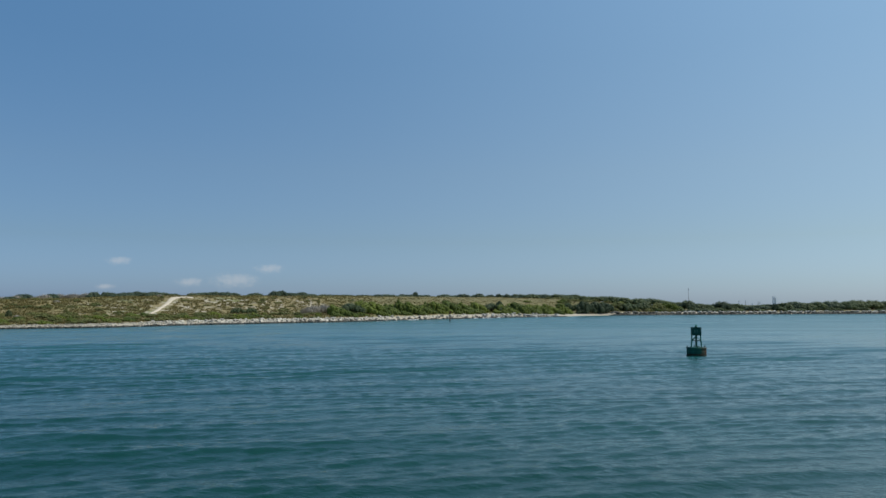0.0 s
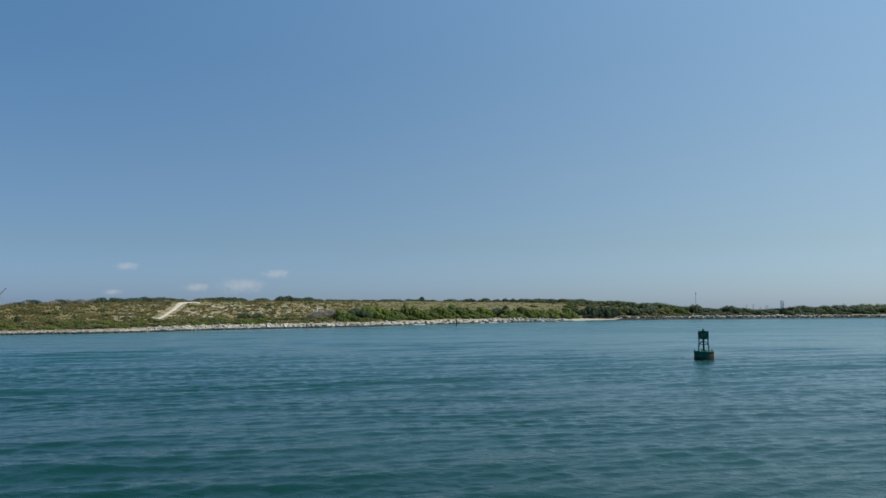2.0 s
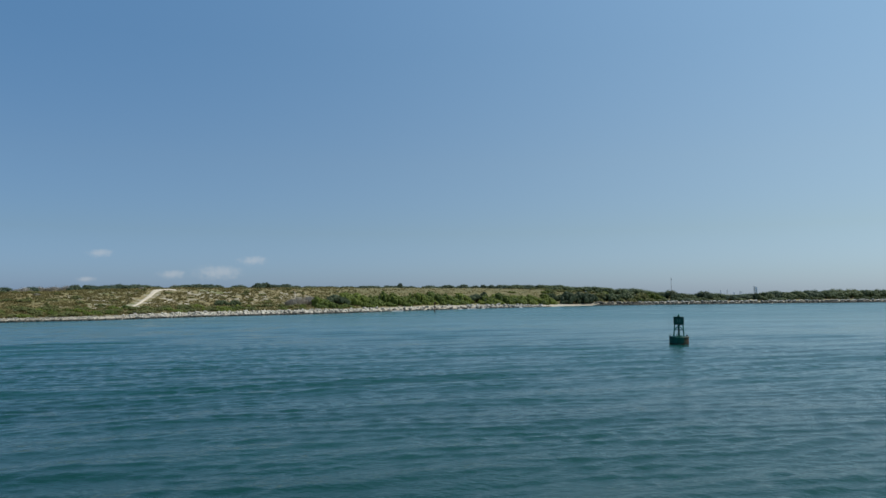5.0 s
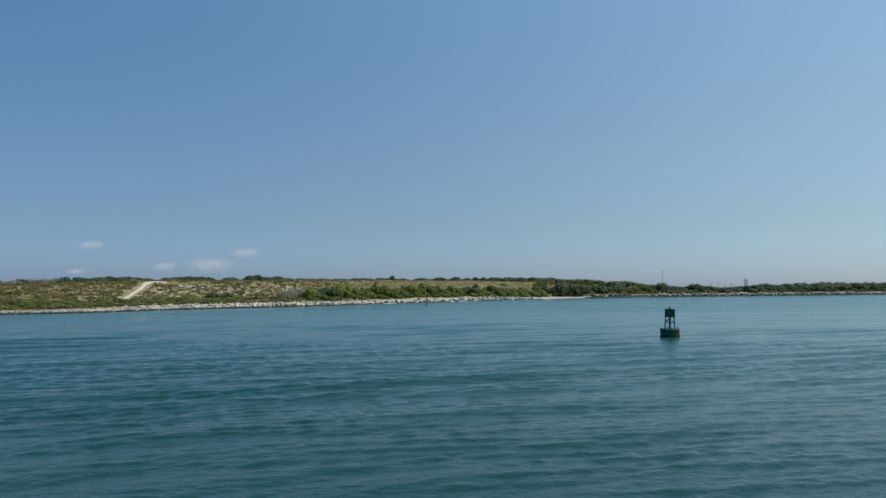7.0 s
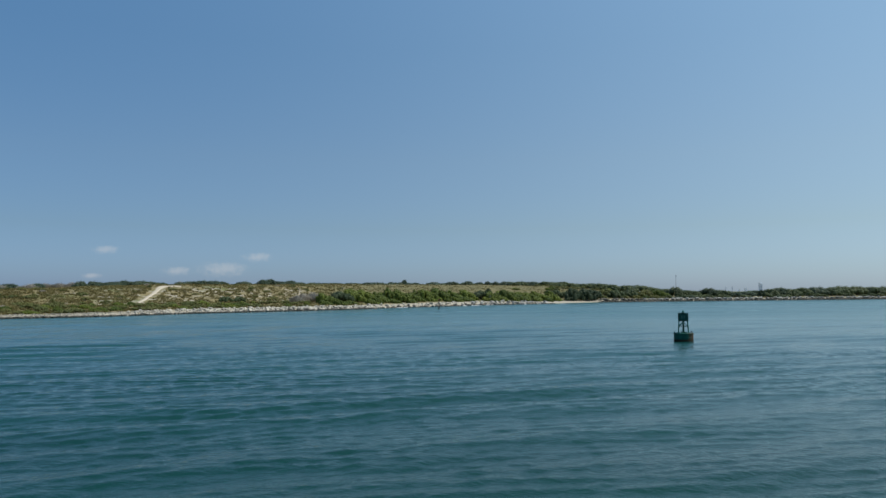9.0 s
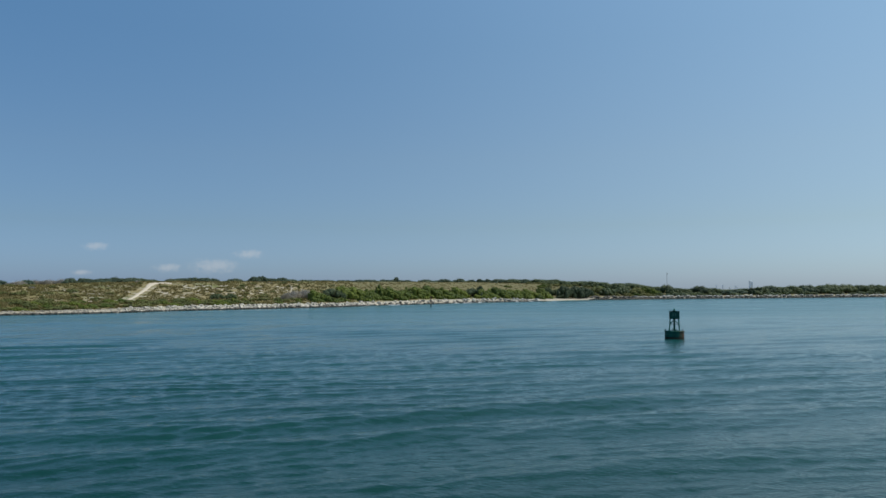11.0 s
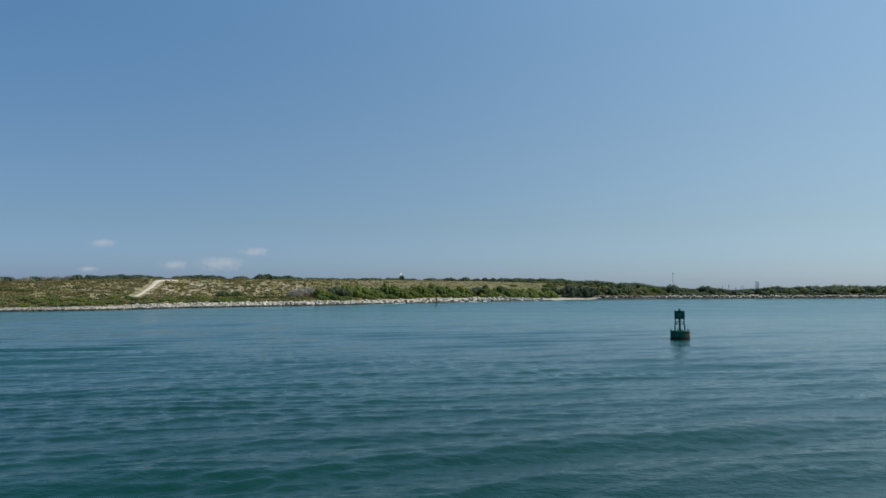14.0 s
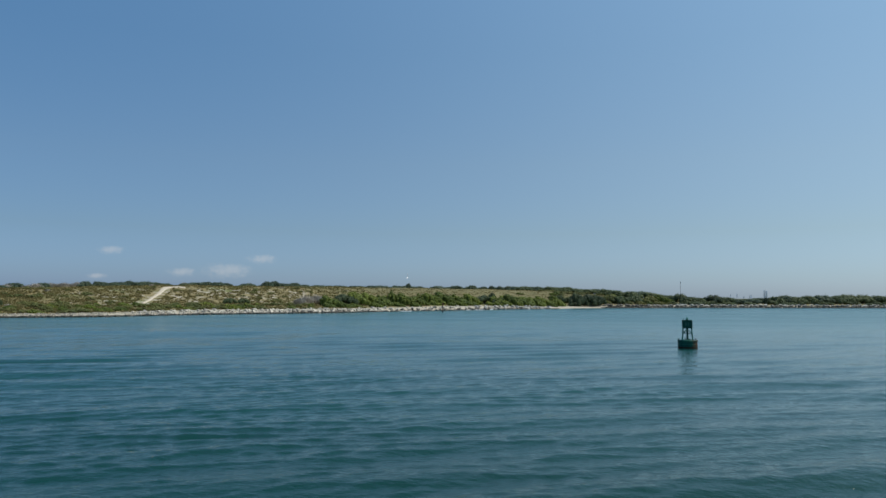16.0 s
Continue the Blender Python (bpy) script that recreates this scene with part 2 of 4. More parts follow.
PILE = plain_grain("creosoted_pile", (0.02, 0.016, 0.013), (0.06, 0.045, 0.035), 3, 0.9, 0.5, 0.03)
RED_BOARD = plain_grain("faded_red_board", (0.16, 0.05, 0.035), (0.26, 0.09, 0.06), 4, 0.7, 0.0)
STEEL = plain_grain("galvanised_steel", (0.36, 0.37, 0.38), (0.48, 0.49, 0.5), 0.8, 0.6, 0.0, metal=0.1)
# pale blue stands in for the haze in front of the launch pad
HAZE_STEEL = plain_grain("blue_grey_steel", (0.62, 0.68, 0.74), (0.7, 0.76, 0.82), 0.05, 0.8, 0.0)
CRANE_PAINT = plain_grain("crane_paint", (0.32, 0.36, 0.38), (0.40, 0.44, 0.46), 0.1, 0.8, 0.0)
PALE_MARK = plain_grain("faded_white_mark", (0.03, 0.12, 0.095), (0.09, 0.2, 0.16), 9, 0.8, 0.0)
CLOUD = cloud_material()
WHITE_SKIN = plain_grain("white_rocket_skin", (0.7, 0.7, 0.7), (0.8, 0.8, 0.8), 0.4, 0.4, 0.0)
FLAME = glow_material("rocket_flame", (1.0, 0.95, 0.88), 1.1)


# ---- building helpers ----
def part(name, bm, mat, parent=None, label=""):
    """Links a bmesh as one mesh object under a thing or under a part."""
    me = bpy.data.meshes.new(name)
    bm.to_mesh(me)
    bm.free()
    me.materials.append(mat)
    ob = new(name, me)
    ob.parent = parent
    return tagged(ob, label)


def mesh_of(name, verts, faces, mat, smooth=False):
    me = bpy.data.meshes.new(name)
    me.from_pydata([tuple(v) for v in verts], [], [tuple(f) for f in faces])
    me.materials.append(mat)
    if smooth:
        me.polygons.foreach_set("use_smooth", [True] * len(me.polygons))
    me.update()
    return me


def tube(bm, a, b, r0, r1=None, sides=8):
    """A round bar from a to b."""
    a, b = Vector(a), Vector(b)
    m = Matrix.Translation((a + b) / 2) @ (b - a).to_track_quat("Z", "Y").to_matrix().to_4x4()
    bmesh.ops.create_cone(bm, cap_ends=True, segments=sides, radius1=r0, radius2=r0 if r1 is None else r1, depth=(b - a).length, matrix=m)


def block(bm, centre, size, bevel=0.0, turn=0.0):
    made = bmesh.ops.create_cube(bm, size=1, matrix=pose(*centre, 0, 0, turn) @ Matrix.Diagonal((*size, 1)))
    if bevel:
        edges = list({e for v in made["verts"] for e in v.link_edges})
        bmesh.ops.bevel(bm, geom=edges, offset=bevel, segments=2, affect="EDGES")


def lathe(bm, rings, sides=32):
    """A turned body from (radius, height) rings, closed at both ends."""
    loops = [[bm.verts.new((r * math.cos(2 * math.pi * i / sides), r * math.sin(2 * math.pi * i / sides), z)) for i in range(sides)] for r, z in rings]
    for a, b in zip(loops, loops[1:]):
        for i in range(sides):
            bm.faces.new((a[i], a[(i + 1) % sides], b[(i + 1) % sides], b[i]))
    bm.faces.new(list(reversed(loops[0])))
    bm.faces.new(loops[-1])


def spaced(near, far, step, growth):
    """Distances from near to far whose steps grow."""
    out = [near]
    while out[-1] < far:
        out.append(out[-1] + step)
        step *= growth
    return out


def sheet(name, xs, ys, z, mat):
    """A ground sheet over the grid xs, ys with heights z[y][x]."""
    nx, ny = len(xs), len(ys)
    gx, gy = np.meshgrid(xs, ys)
    co = np.stack([gx, gy, z], -1).reshape(-1, 3)
    i = (np.arange(ny - 1)[:, None] * nx + np.arange(nx - 1)[None, :]).ravel()
    quads = np.stack([i, i + 1, i + nx + 1, i + nx], -1)
    me = bpy.data.meshes.new(name)
    me.vertices.add(len(co))
    me.vertices.foreach_set("co", co.ravel())
    me.loops.add(quads.size)
    me.loops.foreach_set("vertex_index", quads.ravel())
    me.polygons.add(len(quads))
    me.polygons.foreach_set("loop_start", np.arange(len(quads)) * 4)
    me.polygons.foreach_set("use_smooth", np.ones(len(quads), bool))
    me.update(calc_edges=True)
    me.materials.append(mat)
    return new(name, me)


# ---- the shape of the land ----
# the waterline, metres, land on its far side
SHORE = [(-420, -70), (-300, 12), (-140, 107), (-86.7, 136), (-69.3, 146), (-58.2, 165), (-47.5, 175), (-35.4, 186), (-23.3, 199), (-14.6, 214),
         (3.1, 236), (24.8, 263), (49.5, 282), (62, 300), (75, 312), (111.6, 330), (170, 352), (237.6, 373), (420, 440), (900, 640), (5200, 1500)]


def ramp(x, a, b):
    """A smooth step from 0 at a to 1 at b."""
    t = np.clip((x - a) / (b - a), 0, 1)
    return t * t * (3 - 2 * t)


def inland(x, y):
    """Metres from the waterline, positive on land, and the place along it (the X of the nearest point of the waterline)."""
    x, y = np.asarray(x, float), np.asarray(y, float)
    best, side, along = np.full(x.shape, 1e9), np.ones(x.shape), np.zeros(x.shape)
    for (ax, ay), (bx, by) in zip(SHORE, SHORE[1:]):
        dx, dy = bx - ax, by - ay
        t = np.clip(((x - ax) * dx + (y - ay) * dy) / (dx * dx + dy * dy), 0, 1)
        px, py = ax + t * dx, ay + t * dy
        d = np.hypot(x - px, y - py)
        near = d < best - 1e-6
        best = np.where(near, d, best)
        side = np.where(near, np.sign(dx * (y - py) - dy * (x - px)), side)
        along = np.where(near, px, along)
    return best * side, along


def waver(x, y, size, seed=0.0):
    """Smooth unevenness, about -1 to 1, with lumps of that size."""
    x, y = x / size * 2.2, y / size * 2.2
    return (np.sin(x + 1.3 * np.sin(0.7 * y + seed)) * np.cos(0.9 * y + 1.1 * np.sin(0.6 * x - seed)) +
            0.5 * np.sin(1.9 * x - 1.3 * y + 2 * seed) * np.cos(1.7 * y + 0.8 * x + seed)) / 1.5


def ground_z(x, y):
    """The height of the land: a bank at the water, a low shelf, the dune and the plateau behind it."""
    x, y = np.asarray(x, float), np.asarray(y, float)
    s, along = inland(x, y)
    b = x / np.maximum(y, 40)
    top = np.interp(b, [-3, -0.64, -0.55, -0.47, -0.39, -0.3, -0.2, 0.0, 0.08, 0.16, 0.24, 0.33, 3], [5.6, 5.9, 6.3, 6.9, 7.5, 7.7, 7.9, 8.5, 8.6, 8.0, 6.2, 3.2, 2.4])
    foot = np.interp(b, [-3, -0.4, -0.15, 0, 0.2, 3], [20, 17, 22, 26, 25, 20])
    bank = np.interp(along, [-90, -66, -60, -10, 3, 30, 50, 74, 80, 300], [0.65, 0.7, 0.95, 1.0, 1.25, 1.2, 0.8, 0.6, 1.1, 1.1])
    wide = np.interp(along, [-90, -60, 0, 30, 50, 74, 80], [5, 3.2, 4, 4.5, 7, 7, 3])
    z = -0.35 + (bank + 0.35) * ramp(s, -1.0, wide) + 1.1 * ramp(s, wide, foot) + (top - bank - 1.1) * ramp(s, foot, foot + 46)
    land = ramp(s, 3, 25)
    z = z + land * (0.22 * waver(x, y, 9) + 0.12 * waver(x, y, 3.1, 2.0) + 0.25 * ramp(s, 40, 90) * waver(x, y, 31, 4.0))
    return np.where(s < -1.0, -0.35 + np.maximum(0.22 * (s + 1.0), -6.0), z)


def from_eye(bearing, s):
    """The place on the line of that bearing (x / y) that lies s metres inland."""
    near, far = 60.0, 3000.0
    for _ in range(50):
        mid = (near + far) / 2
        if float(inland(bearing * mid, mid)[0]) < s:
            near = mid
        else:
            far = mid
    return bearing * near, near


def build_land():
    left, right = spaced(70, 5000, 1.0, 1.05), spaced(260, 5200, 1.2, 1.06)
    xs = np.array(sorted({-v for v in left[1:]} | set(np.arange(-70, 260, 0.9)) | set(right)))
    xs = np.concatenate([[-4900], xs[(xs > -4900) & (xs < 4950)]])
    ys = np.array(sorted({-v for v in spaced(0, 4900, 30, 1.3)} | set(np.arange(6, 125, 6)) | set(np.arange(125, 400, 0.9)) | set(spaced(400, 4950, 1.2, 1.06))))
    gx, gy = np.meshgrid(xs, ys)
    z = ground_z(gx, gy)
    land = sheet("ground", xs, ys, z, GROUND)
    s, along = inland(gx, gy)
    b = gx / np.maximum(gy, 40)
    # how closely plants cover the sand
    shelf = np.interp(along, [-90, -60, 0, 40, 50, 74, 80], [4.0, 3.2, 5.2, 6, 9, 9, 4.0])
    bare = 0.52 * ramp(s, 14, 24) * (1 - ramp(s, 46, 62)) * ramp(b, -0.62, -0.5) * (1 - ramp(b, -0.2, -0.12))
    cover = ramp(s, shelf - 1, shelf + 2) * (1.15 - bare) - 0.6 * (s < 2)
    tint = land.data.attributes.new("cover", "FLOAT", "POINT")
    tint.data.foreach_set("value", cover.ravel().astype(np.float32))
    # the flat meadow behind the bank grows a darker grass than the open dune
    kind = land.data.attributes.new("meadow", "FLOAT", "POINT")
    kind.data.foreach_set("value", (ramp(b, -0.2, -0.08) * ramp(s, 10, 20)).ravel().astype(np.float32))
    tagged(land, "scrubby sand dune and shelf covered with dry grass", "dune", kind="structure")


HEADING, SWELL_SPEED = radians(-70), 2.2
# each band of waves: how many, shortest and longest (m), heading and its spread (degrees), steepness
WAVES = [(14, 3.0, 5.4, -70, 7, 0.098), (14, 1.3, 2.7, -72, 16, 0.036), (30, 0.4, 1.05, -75, 21, 0.17)]


def build_water():
    """The sea: long-crested swell with chop on it, which runs towards the mooring as one sheet."""
    xs = np.array(sorted(set(np.arange(-50, 38, 0.145)) | {-v for v in spaced(50.1, 4800, 0.15, 1.05)} | set(spaced(38.1, 4800, 0.15, 1.05))))
    ys = np.array(sorted({-v for v in spaced(10, 4800, 0.8, 1.3)} | set(np.arange(-10, 9.5, 0.8)) | set(np.arange(10, 66, 0.105)) | set(spaced(66.05, 210, 0.11, 1.009)) | set(spaced(211.5, 4800, 1.3, 1.05))))
    gx, gy = np.meshgrid(xs, ys)
    gap = np.maximum(np.gradient(xs)[None, :], np.gradient(ys)[:, None])
    dice = np.random.RandomState(5)
    z = np.zeros(gx.shape)
    for count, short, longest, mean, spread, steep in WAVES:
        # groups of higher and lower waves
        group = 0.8 + 0.45 * waver(gx, gy * 1.6, 9 + 5 * longest, longest)
        for i in range(count):
            long = short * (longest / short) ** ((i + 0.5) / count)
            way = radians(mean + dice.normal(0, spread))
            k = 2 * math.pi / long
            fade = np.clip(1.6 - gap * 3.2 / long, 0, 1) * group
            ph = k * (gx * math.cos(way) + gy * math.sin(way)) + dice.uniform(0, 6.28) + 0.8 * waver(gx, gy, 4 * long + 6, i * 0.7)
            # the faces ahead of the crests are the steep ones
            z += fade * steep * math.sqrt(2 / count) / k * np.sin(ph - 0.38 * np.sin(ph))
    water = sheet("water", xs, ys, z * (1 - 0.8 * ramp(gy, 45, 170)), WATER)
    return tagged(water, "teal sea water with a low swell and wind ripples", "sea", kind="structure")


build_land()
water = build_water()


# ---- the buoy ----
def build_buoy():
    buoy = tagged(new("buoy"), "weathered green steel channel buoy floating on the water", "buoy")
    bm = bmesh.new()
    lathe(bm, [(0.55, -0.75), (0.84, -0.55), (0.9, -0.25), (0.9, 0.30), (0.915, 0.33), (0.915, 0.40), (0.9, 0.43), (0.9, 0.66), (0.88, 0.71)], 40)
    part("hull", bm, PAINT, buoy, "green hull with rust streaks")
    bm = bmesh.new()
    lathe(bm, [(0.905, -0.2), (0.912, -0.1), (0.915, 0.1), (0.906, 0.17)], 40)
    part("waterline_band", bm, WEED, buoy, "dark weed at the waterline")
    bm = bmesh.new()
    lathe(bm, [(0.93, 0.70), (0.95, 0.72), (0.95, 0.77), (0.93, 0.79), (0.5, 0.81)], 40)
    part("deck", bm, PAINT, buoy)
    for a in (172, 8, 80, 262):
        bm = bmesh.new()
        c, s = math.cos(radians(a)), math.sin(radians(a))
        for d in (-0.09, 0.09):
            tube(bm, (0.84 * c - d * s, 0.84 * s + d * c, 0.77), (0.84 * c - d * s, 0.84 * s + d * c, 0.93), 0.028)
        tube(bm, (0.84 * c - 0.11 * s, 0.84 * s + 0.11 * c, 0.935), (0.84 * c + 0.11 * s, 0.84 * s - 0.11 * c, 0.935), 0.03)
        part("lifting_lug", bm, PAINT, buoy)
    corners = [(math.cos(radians(a)), math.sin(radians(a))) for a in (28, 118, 208, 298)]
    for c, s in corners:
        bm = bmesh.new()
        tube(bm, (0.66 * c, 0.66 * s, 0.79), (0.55 * c, 0.55 * s, 2.0), 0.038)
        block(bm, (0.66 * c, 0.66 * s, 0.815), (0.16, 0.16, 0.03), 0.006)
        part("tower_leg", bm, TOWER_PAINT, buoy)
    for (c0, s0), (c1, s1) in zip(corners, corners[1:] + corners[:1]):
        for (ca, sa), (cb, sb) in (((c0, s0), (c1, s1)), ((c1, s1), (c0, s0))):
            bm = bmesh.new()
            mid = ((ca + cb) * 0.27, (sa + sb) * 0.27, 1.88)
            tube(bm, (0.597 * ca, 0.597 * sa, 1.48), mid, 0.032, sides=6)
            part("brace", bm, TOWER_PAINT, buoy)
        bm = bmesh.new()
        tube(bm, (0.598 * c0, 0.598 * s0, 1.47), (0.598 * c1, 0.598 * s1, 1.47), 0.02, sides=6)
        part("tower_ring", bm, DARK_PAINT, buoy)
    bm = bmesh.new()
    lathe(bm, [(0.2, 0.80), (0.2, 0.86), (0.1, 0.9), (0.08, 1.9), (0.13, 1.98), (0.13, 2.02)], 20)
    part("centre_tube", bm, DARK_PAINT, buoy)
    # a cage of crossed plates between a floor and a roof
    head = tagged(new("radar_reflector"), "dark green box of crossed plates")
    head.parent = buoy
    for z in (2.02, 2.80):
        bm = bmesh.new()
        block(bm, (0, 0, z), (0.92, 0.92, 0.04), 0.008, 28 + 45)
        part("frame_plate", bm, DARK_PAINT, head)
    for k in range(4):
        a = radians(28 + 90 * k)
        bm = bmesh.new()
        block(bm, (0.61 * math.cos(a), 0.61 * math.sin(a), 2.41), (0.06, 0.06, 0.80), 0.008, 28 + 45)
        part("corner_post", bm, DARK_PAINT, head)
        bm = bmesh.new()
        a += radians(45)
        block(bm, (0.445 * math.cos(a), 0.445 * math.sin(a), 2.40), (0.03, 0.78, 0.66), 0.006, math.degrees(a))
        part("day_board", bm, PAINT if k == 3 else DARK_PAINT, head)
    for k in range(2):
        bm = bmesh.new()
        block(bm, (0, 0, 2.41), (0.8, 0.016, 0.76), 0.0, 28 + 90 * k)
        part("reflector_plate", bm, DARK_PAINT, head)
    for x, z in ((-0.13, 2.42), (0.09, 2.42)):
        a = radians(253)
        bm = bmesh.new()
        block(bm, (0.466 * math.cos(a) - x * math.sin(a), 0.466 * math.sin(a) + x * math.cos(a), z), (0.012, 0.1, 0.3), 0.0, 253)
        part("number_mark", bm, PALE_MARK, head, "faded pale bar on the board")
    bm = bmesh.new()
    lathe(bm, [(0.13, 2.82), (0.13, 2.86), (0.09, 2.88), (0.09, 2.92)], 16)
    part("lantern_base", bm, DARK_PAINT, buoy)
    bm = bmesh.new()
    lathe(bm, [(0.075, 2.92), (0.085, 2.96), (0.08, 3.03), (0.03, 3.07)], 16)
    part("lantern", bm, LENS, buoy, "small green signal lantern")
    bm = bmesh.new()
    tube(bm, (-0.3, 0.1, 2.82), (-0.3, 0.1, 3.0), 0.015, 0.01)
    part("bird_spike", bm, DARK_PAINT, buoy)
    # the hull is 1.8 m across
    for ob in buoy.children_recursive:
        if ob.type == "MESH":
            ob.data.transform(Matrix.Diagonal((0.98, 0.98, 0.934, 1)))
    return buoy


def build_pile():
    pile = tagged(new("marker_pile"), "dark timber pile with a faded red board standing in the water", "pile")
    pile.matrix_basis = pose(2.0, 203, 0)
    bm = bmesh.new()
    tube(bm, (0, 0, -1.6), (0.03, 0, 1.5), 0.2, 0.17, 12)
    tube(bm, (0.03, 0, 1.5), (0.05, 0, 2.9), 0.12, 0.1, 10)
    part("post", bm, PILE, pile)
    bm = bmesh.new()
    block(bm, (0.05, -0.14, 2.62), (0.5, 0.05, 0.6), 0.01)
    part("board", bm, RED_BOARD, pile, "faded red board")
    bm = bmesh.new()
    tube(bm, (0.03, 0, 1.42), (0.03, 0, 1.54), 0.21, 0.21, 12)
    part("iron_collar", bm, PILE, pile)


# ---- plants ----
def leaves(dice, places, outward, size, loose=0.55):
    """One bent four-cornered leaf at each place, facing roughly outward."""
    n = len(places)
    normal = outward + dice.normal(0, loose, (n, 3))
    normal /= np.linalg.norm(normal, axis=1)[:, None] + 1e-9
    side = np.cross(normal, dice.normal(0, 1, (n, 3)))
    side /= np.linalg.norm(side, axis=1)[:, None] + 1e-9
    up = np.cross(normal, side)
    h = size * dice.uniform(0.6, 1.3, n)[:, None]
    quad = np.stack([places - side * h, places - up * h * 0.55 + normal * h * 0.2, places + side * h, places + up * h * 0.55 + normal * h * 0.1], 1)
    return quad.reshape(-1, 3), np.arange(4 * n).reshape(-1, 4)


def crown_mesh(name, seed, mat, count, lobes, size, sweep, dome_like=False):
    """A crown about 2 m across and 1 m high: leaves on a cluster of uneven lobes, leaning over with the wind."""
    dice = np.random.RandomState(seed)
    places, outs, verts, faces = [], [], [], []
    for i in range(lobes):
        a, far = dice.uniform(0, 6.28), dice.uniform(0.1, 0.68)
        r = dice.uniform(0.30, 0.46) * (1.1 - 0.4 * far)
        dome = math.sqrt(1 - far * far)
        c = np.array([far * math.cos(a), far * math.sin(a) * 0.9, r * 0.55 + (dice.uniform(0.12, 0.42) if i % 3 else 0.1) * dome])
        if dome_like:
            far = math.sqrt((i + 0.5) / lobes) * 0.86
            r = dice.uniform(0.21, 0.31) * (1.1 - 0.3 * far)
            c = np.array([far * math.cos(2.4 * i + 0.3 * a), far * math.sin(2.4 * i + 0.3 * a), 0.06 + (1 - far * far) * dice.uniform(0.45, 0.56)])
        c[0] -= sweep * (c[2] - 0.3)
        m = count // lobes
        d = dice.normal(0, 1, (m, 3))
        d[:, 2] = np.abs(d[:, 2] + 0.25) - 0.25
        d /= np.linalg.norm(d, axis=1)[:, None]
        rr = r * (0.82 + 0.25 * dice.rand(m) + 0.14 * np.sin(5 * d[:, 0] + seed) * np.cos(4 * d[:, 2] + i))
        places.append(c + d * rr[:, None])
        outs.append(d)
        # the dense middle of the lobe
        bm = bmesh.new()
        bmesh.ops.create_icosphere(bm, subdivisions=1, radius=r * 0.85)
        base = len(verts)
        for v in bm.verts:
            p = np.array(v.co) * (0.85 + 0.3 * dice.rand()) + c
            verts.append((p[0], p[1], max(p[2], 0.0)))
        faces += [tuple(base + v.index for v in f.verts) for f in bm.faces]
        bm.free()
    v, f = leaves(dice, np.concatenate(places), np.concatenate(outs), size, 0.3 if dome_like else 0.5)
    v[:, 2] = np.maximum(v[:, 2], 0)
    faces += [tuple(q + len(verts)) for q in f]
    top = max(v[:, 2].max(), 0.1)
    allv = np.concatenate([np.array(verts), v])
    allv[:, 2] /= top
    allv[:, :2] /= np.percentile(np.abs(allv[:, 0]), 98)
    return mesh_of(name, allv, faces, mat)


def sheared_mesh(name, seed, mat, count, lobes, size):
    """A wind-sheared mound about 2 m across and 1 m high: a steep lee face and a long slope on the other side."""
    dice = np.random.RandomState(seed)
    crest = dice.uniform(-0.6, -0.3)
    verts, faces, places, outs = [], [], [], []
    for i in range(lobes):
        far, a = math.sqrt((i + 0.5) / lobes) * 0.92, 2.4 * i + dice.uniform(-0.2, 0.2)
        x, y = far * math.cos(a), far * math.sin(a)
        high = np.interp(x, [-1, crest - 0.25, crest, 0.3, 1], [0.15, 0.72, 0.95, 0.66, 0.12]) * math.sqrt(max(0.1, 1 - 0.8 * y * y)) * dice.uniform(0.86, 1.06)
        r = dice.uniform(0.17, 0.27)
        c = np.array([x, y, max(high - 0.85 * r, 0.06)])
        m = count // lobes
        d = dice.normal(0, 1, (m, 3))
        d[:, 2] = np.abs(d[:, 2])
        d /= np.linalg.norm(d, axis=1)[:, None]
        places.append(c + d * (r * (0.85 + 0.25 * dice.rand(m)))[:, None])
        outs.append(d + np.array([0.1, 0, 0.35]))
        # the dense middle, which reaches down to the ground
        bm = bmesh.new()
        bmesh.ops.create_icosphere(bm, subdivisions=1, radius=r * 0.9)
        base = len(verts)
        for v in bm.verts:
            p = np.array(v.co) * dice.uniform(0.9, 1.1) + c
            verts.append((p[0], p[1], p[2] if v.co.z > 0 else 0.3 * p[2]))
        faces += [tuple(base + v.index for v in f.verts) for f in bm.faces]
        bm.free()
    v, f = leaves(dice, np.concatenate(places), np.concatenate(outs), size, 0.35)
    v[:, 2] = np.maximum(v[:, 2], 0)
    faces += [tuple(q + len(verts)) for q in f]
    allv = np.concatenate([np.array(verts), v])
    allv[:, 2] /= allv[:, 2].max()
    return mesh_of(name, allv, faces, mat)


def stem_mesh(name, seed, mat, limbs=5):
    """A short tapered trunk that splits into limbs, within a crown of unit size."""
    dice, bm = random.Random(seed), bmesh.new()
    tube(bm, (0, 0, -0.12), (0.02, 0, 0.22), 0.075, 0.055, 7)
    for i in range(limbs):
        a, r = 6.28 * i / limbs + dice.uniform(-0.4, 0.4), dice.uniform(0.3, 0.6)
        knee = (0.5 * r * math.cos(a), 0.5 * r * math.sin(a), 0.4)
        tube(bm, (0.02, 0, 0.18), knee, 0.042, 0.03, 5)
        tube(bm, knee, (r * math.cos(a), r * math.sin(a), dice.uniform(0.55, 0.8)), 0.03, 0.012, 5)
    me = bpy.data.meshes.new(name)
    bm.to_mesh(me)
    bm.free()
    me.materials.append(mat)
    return me


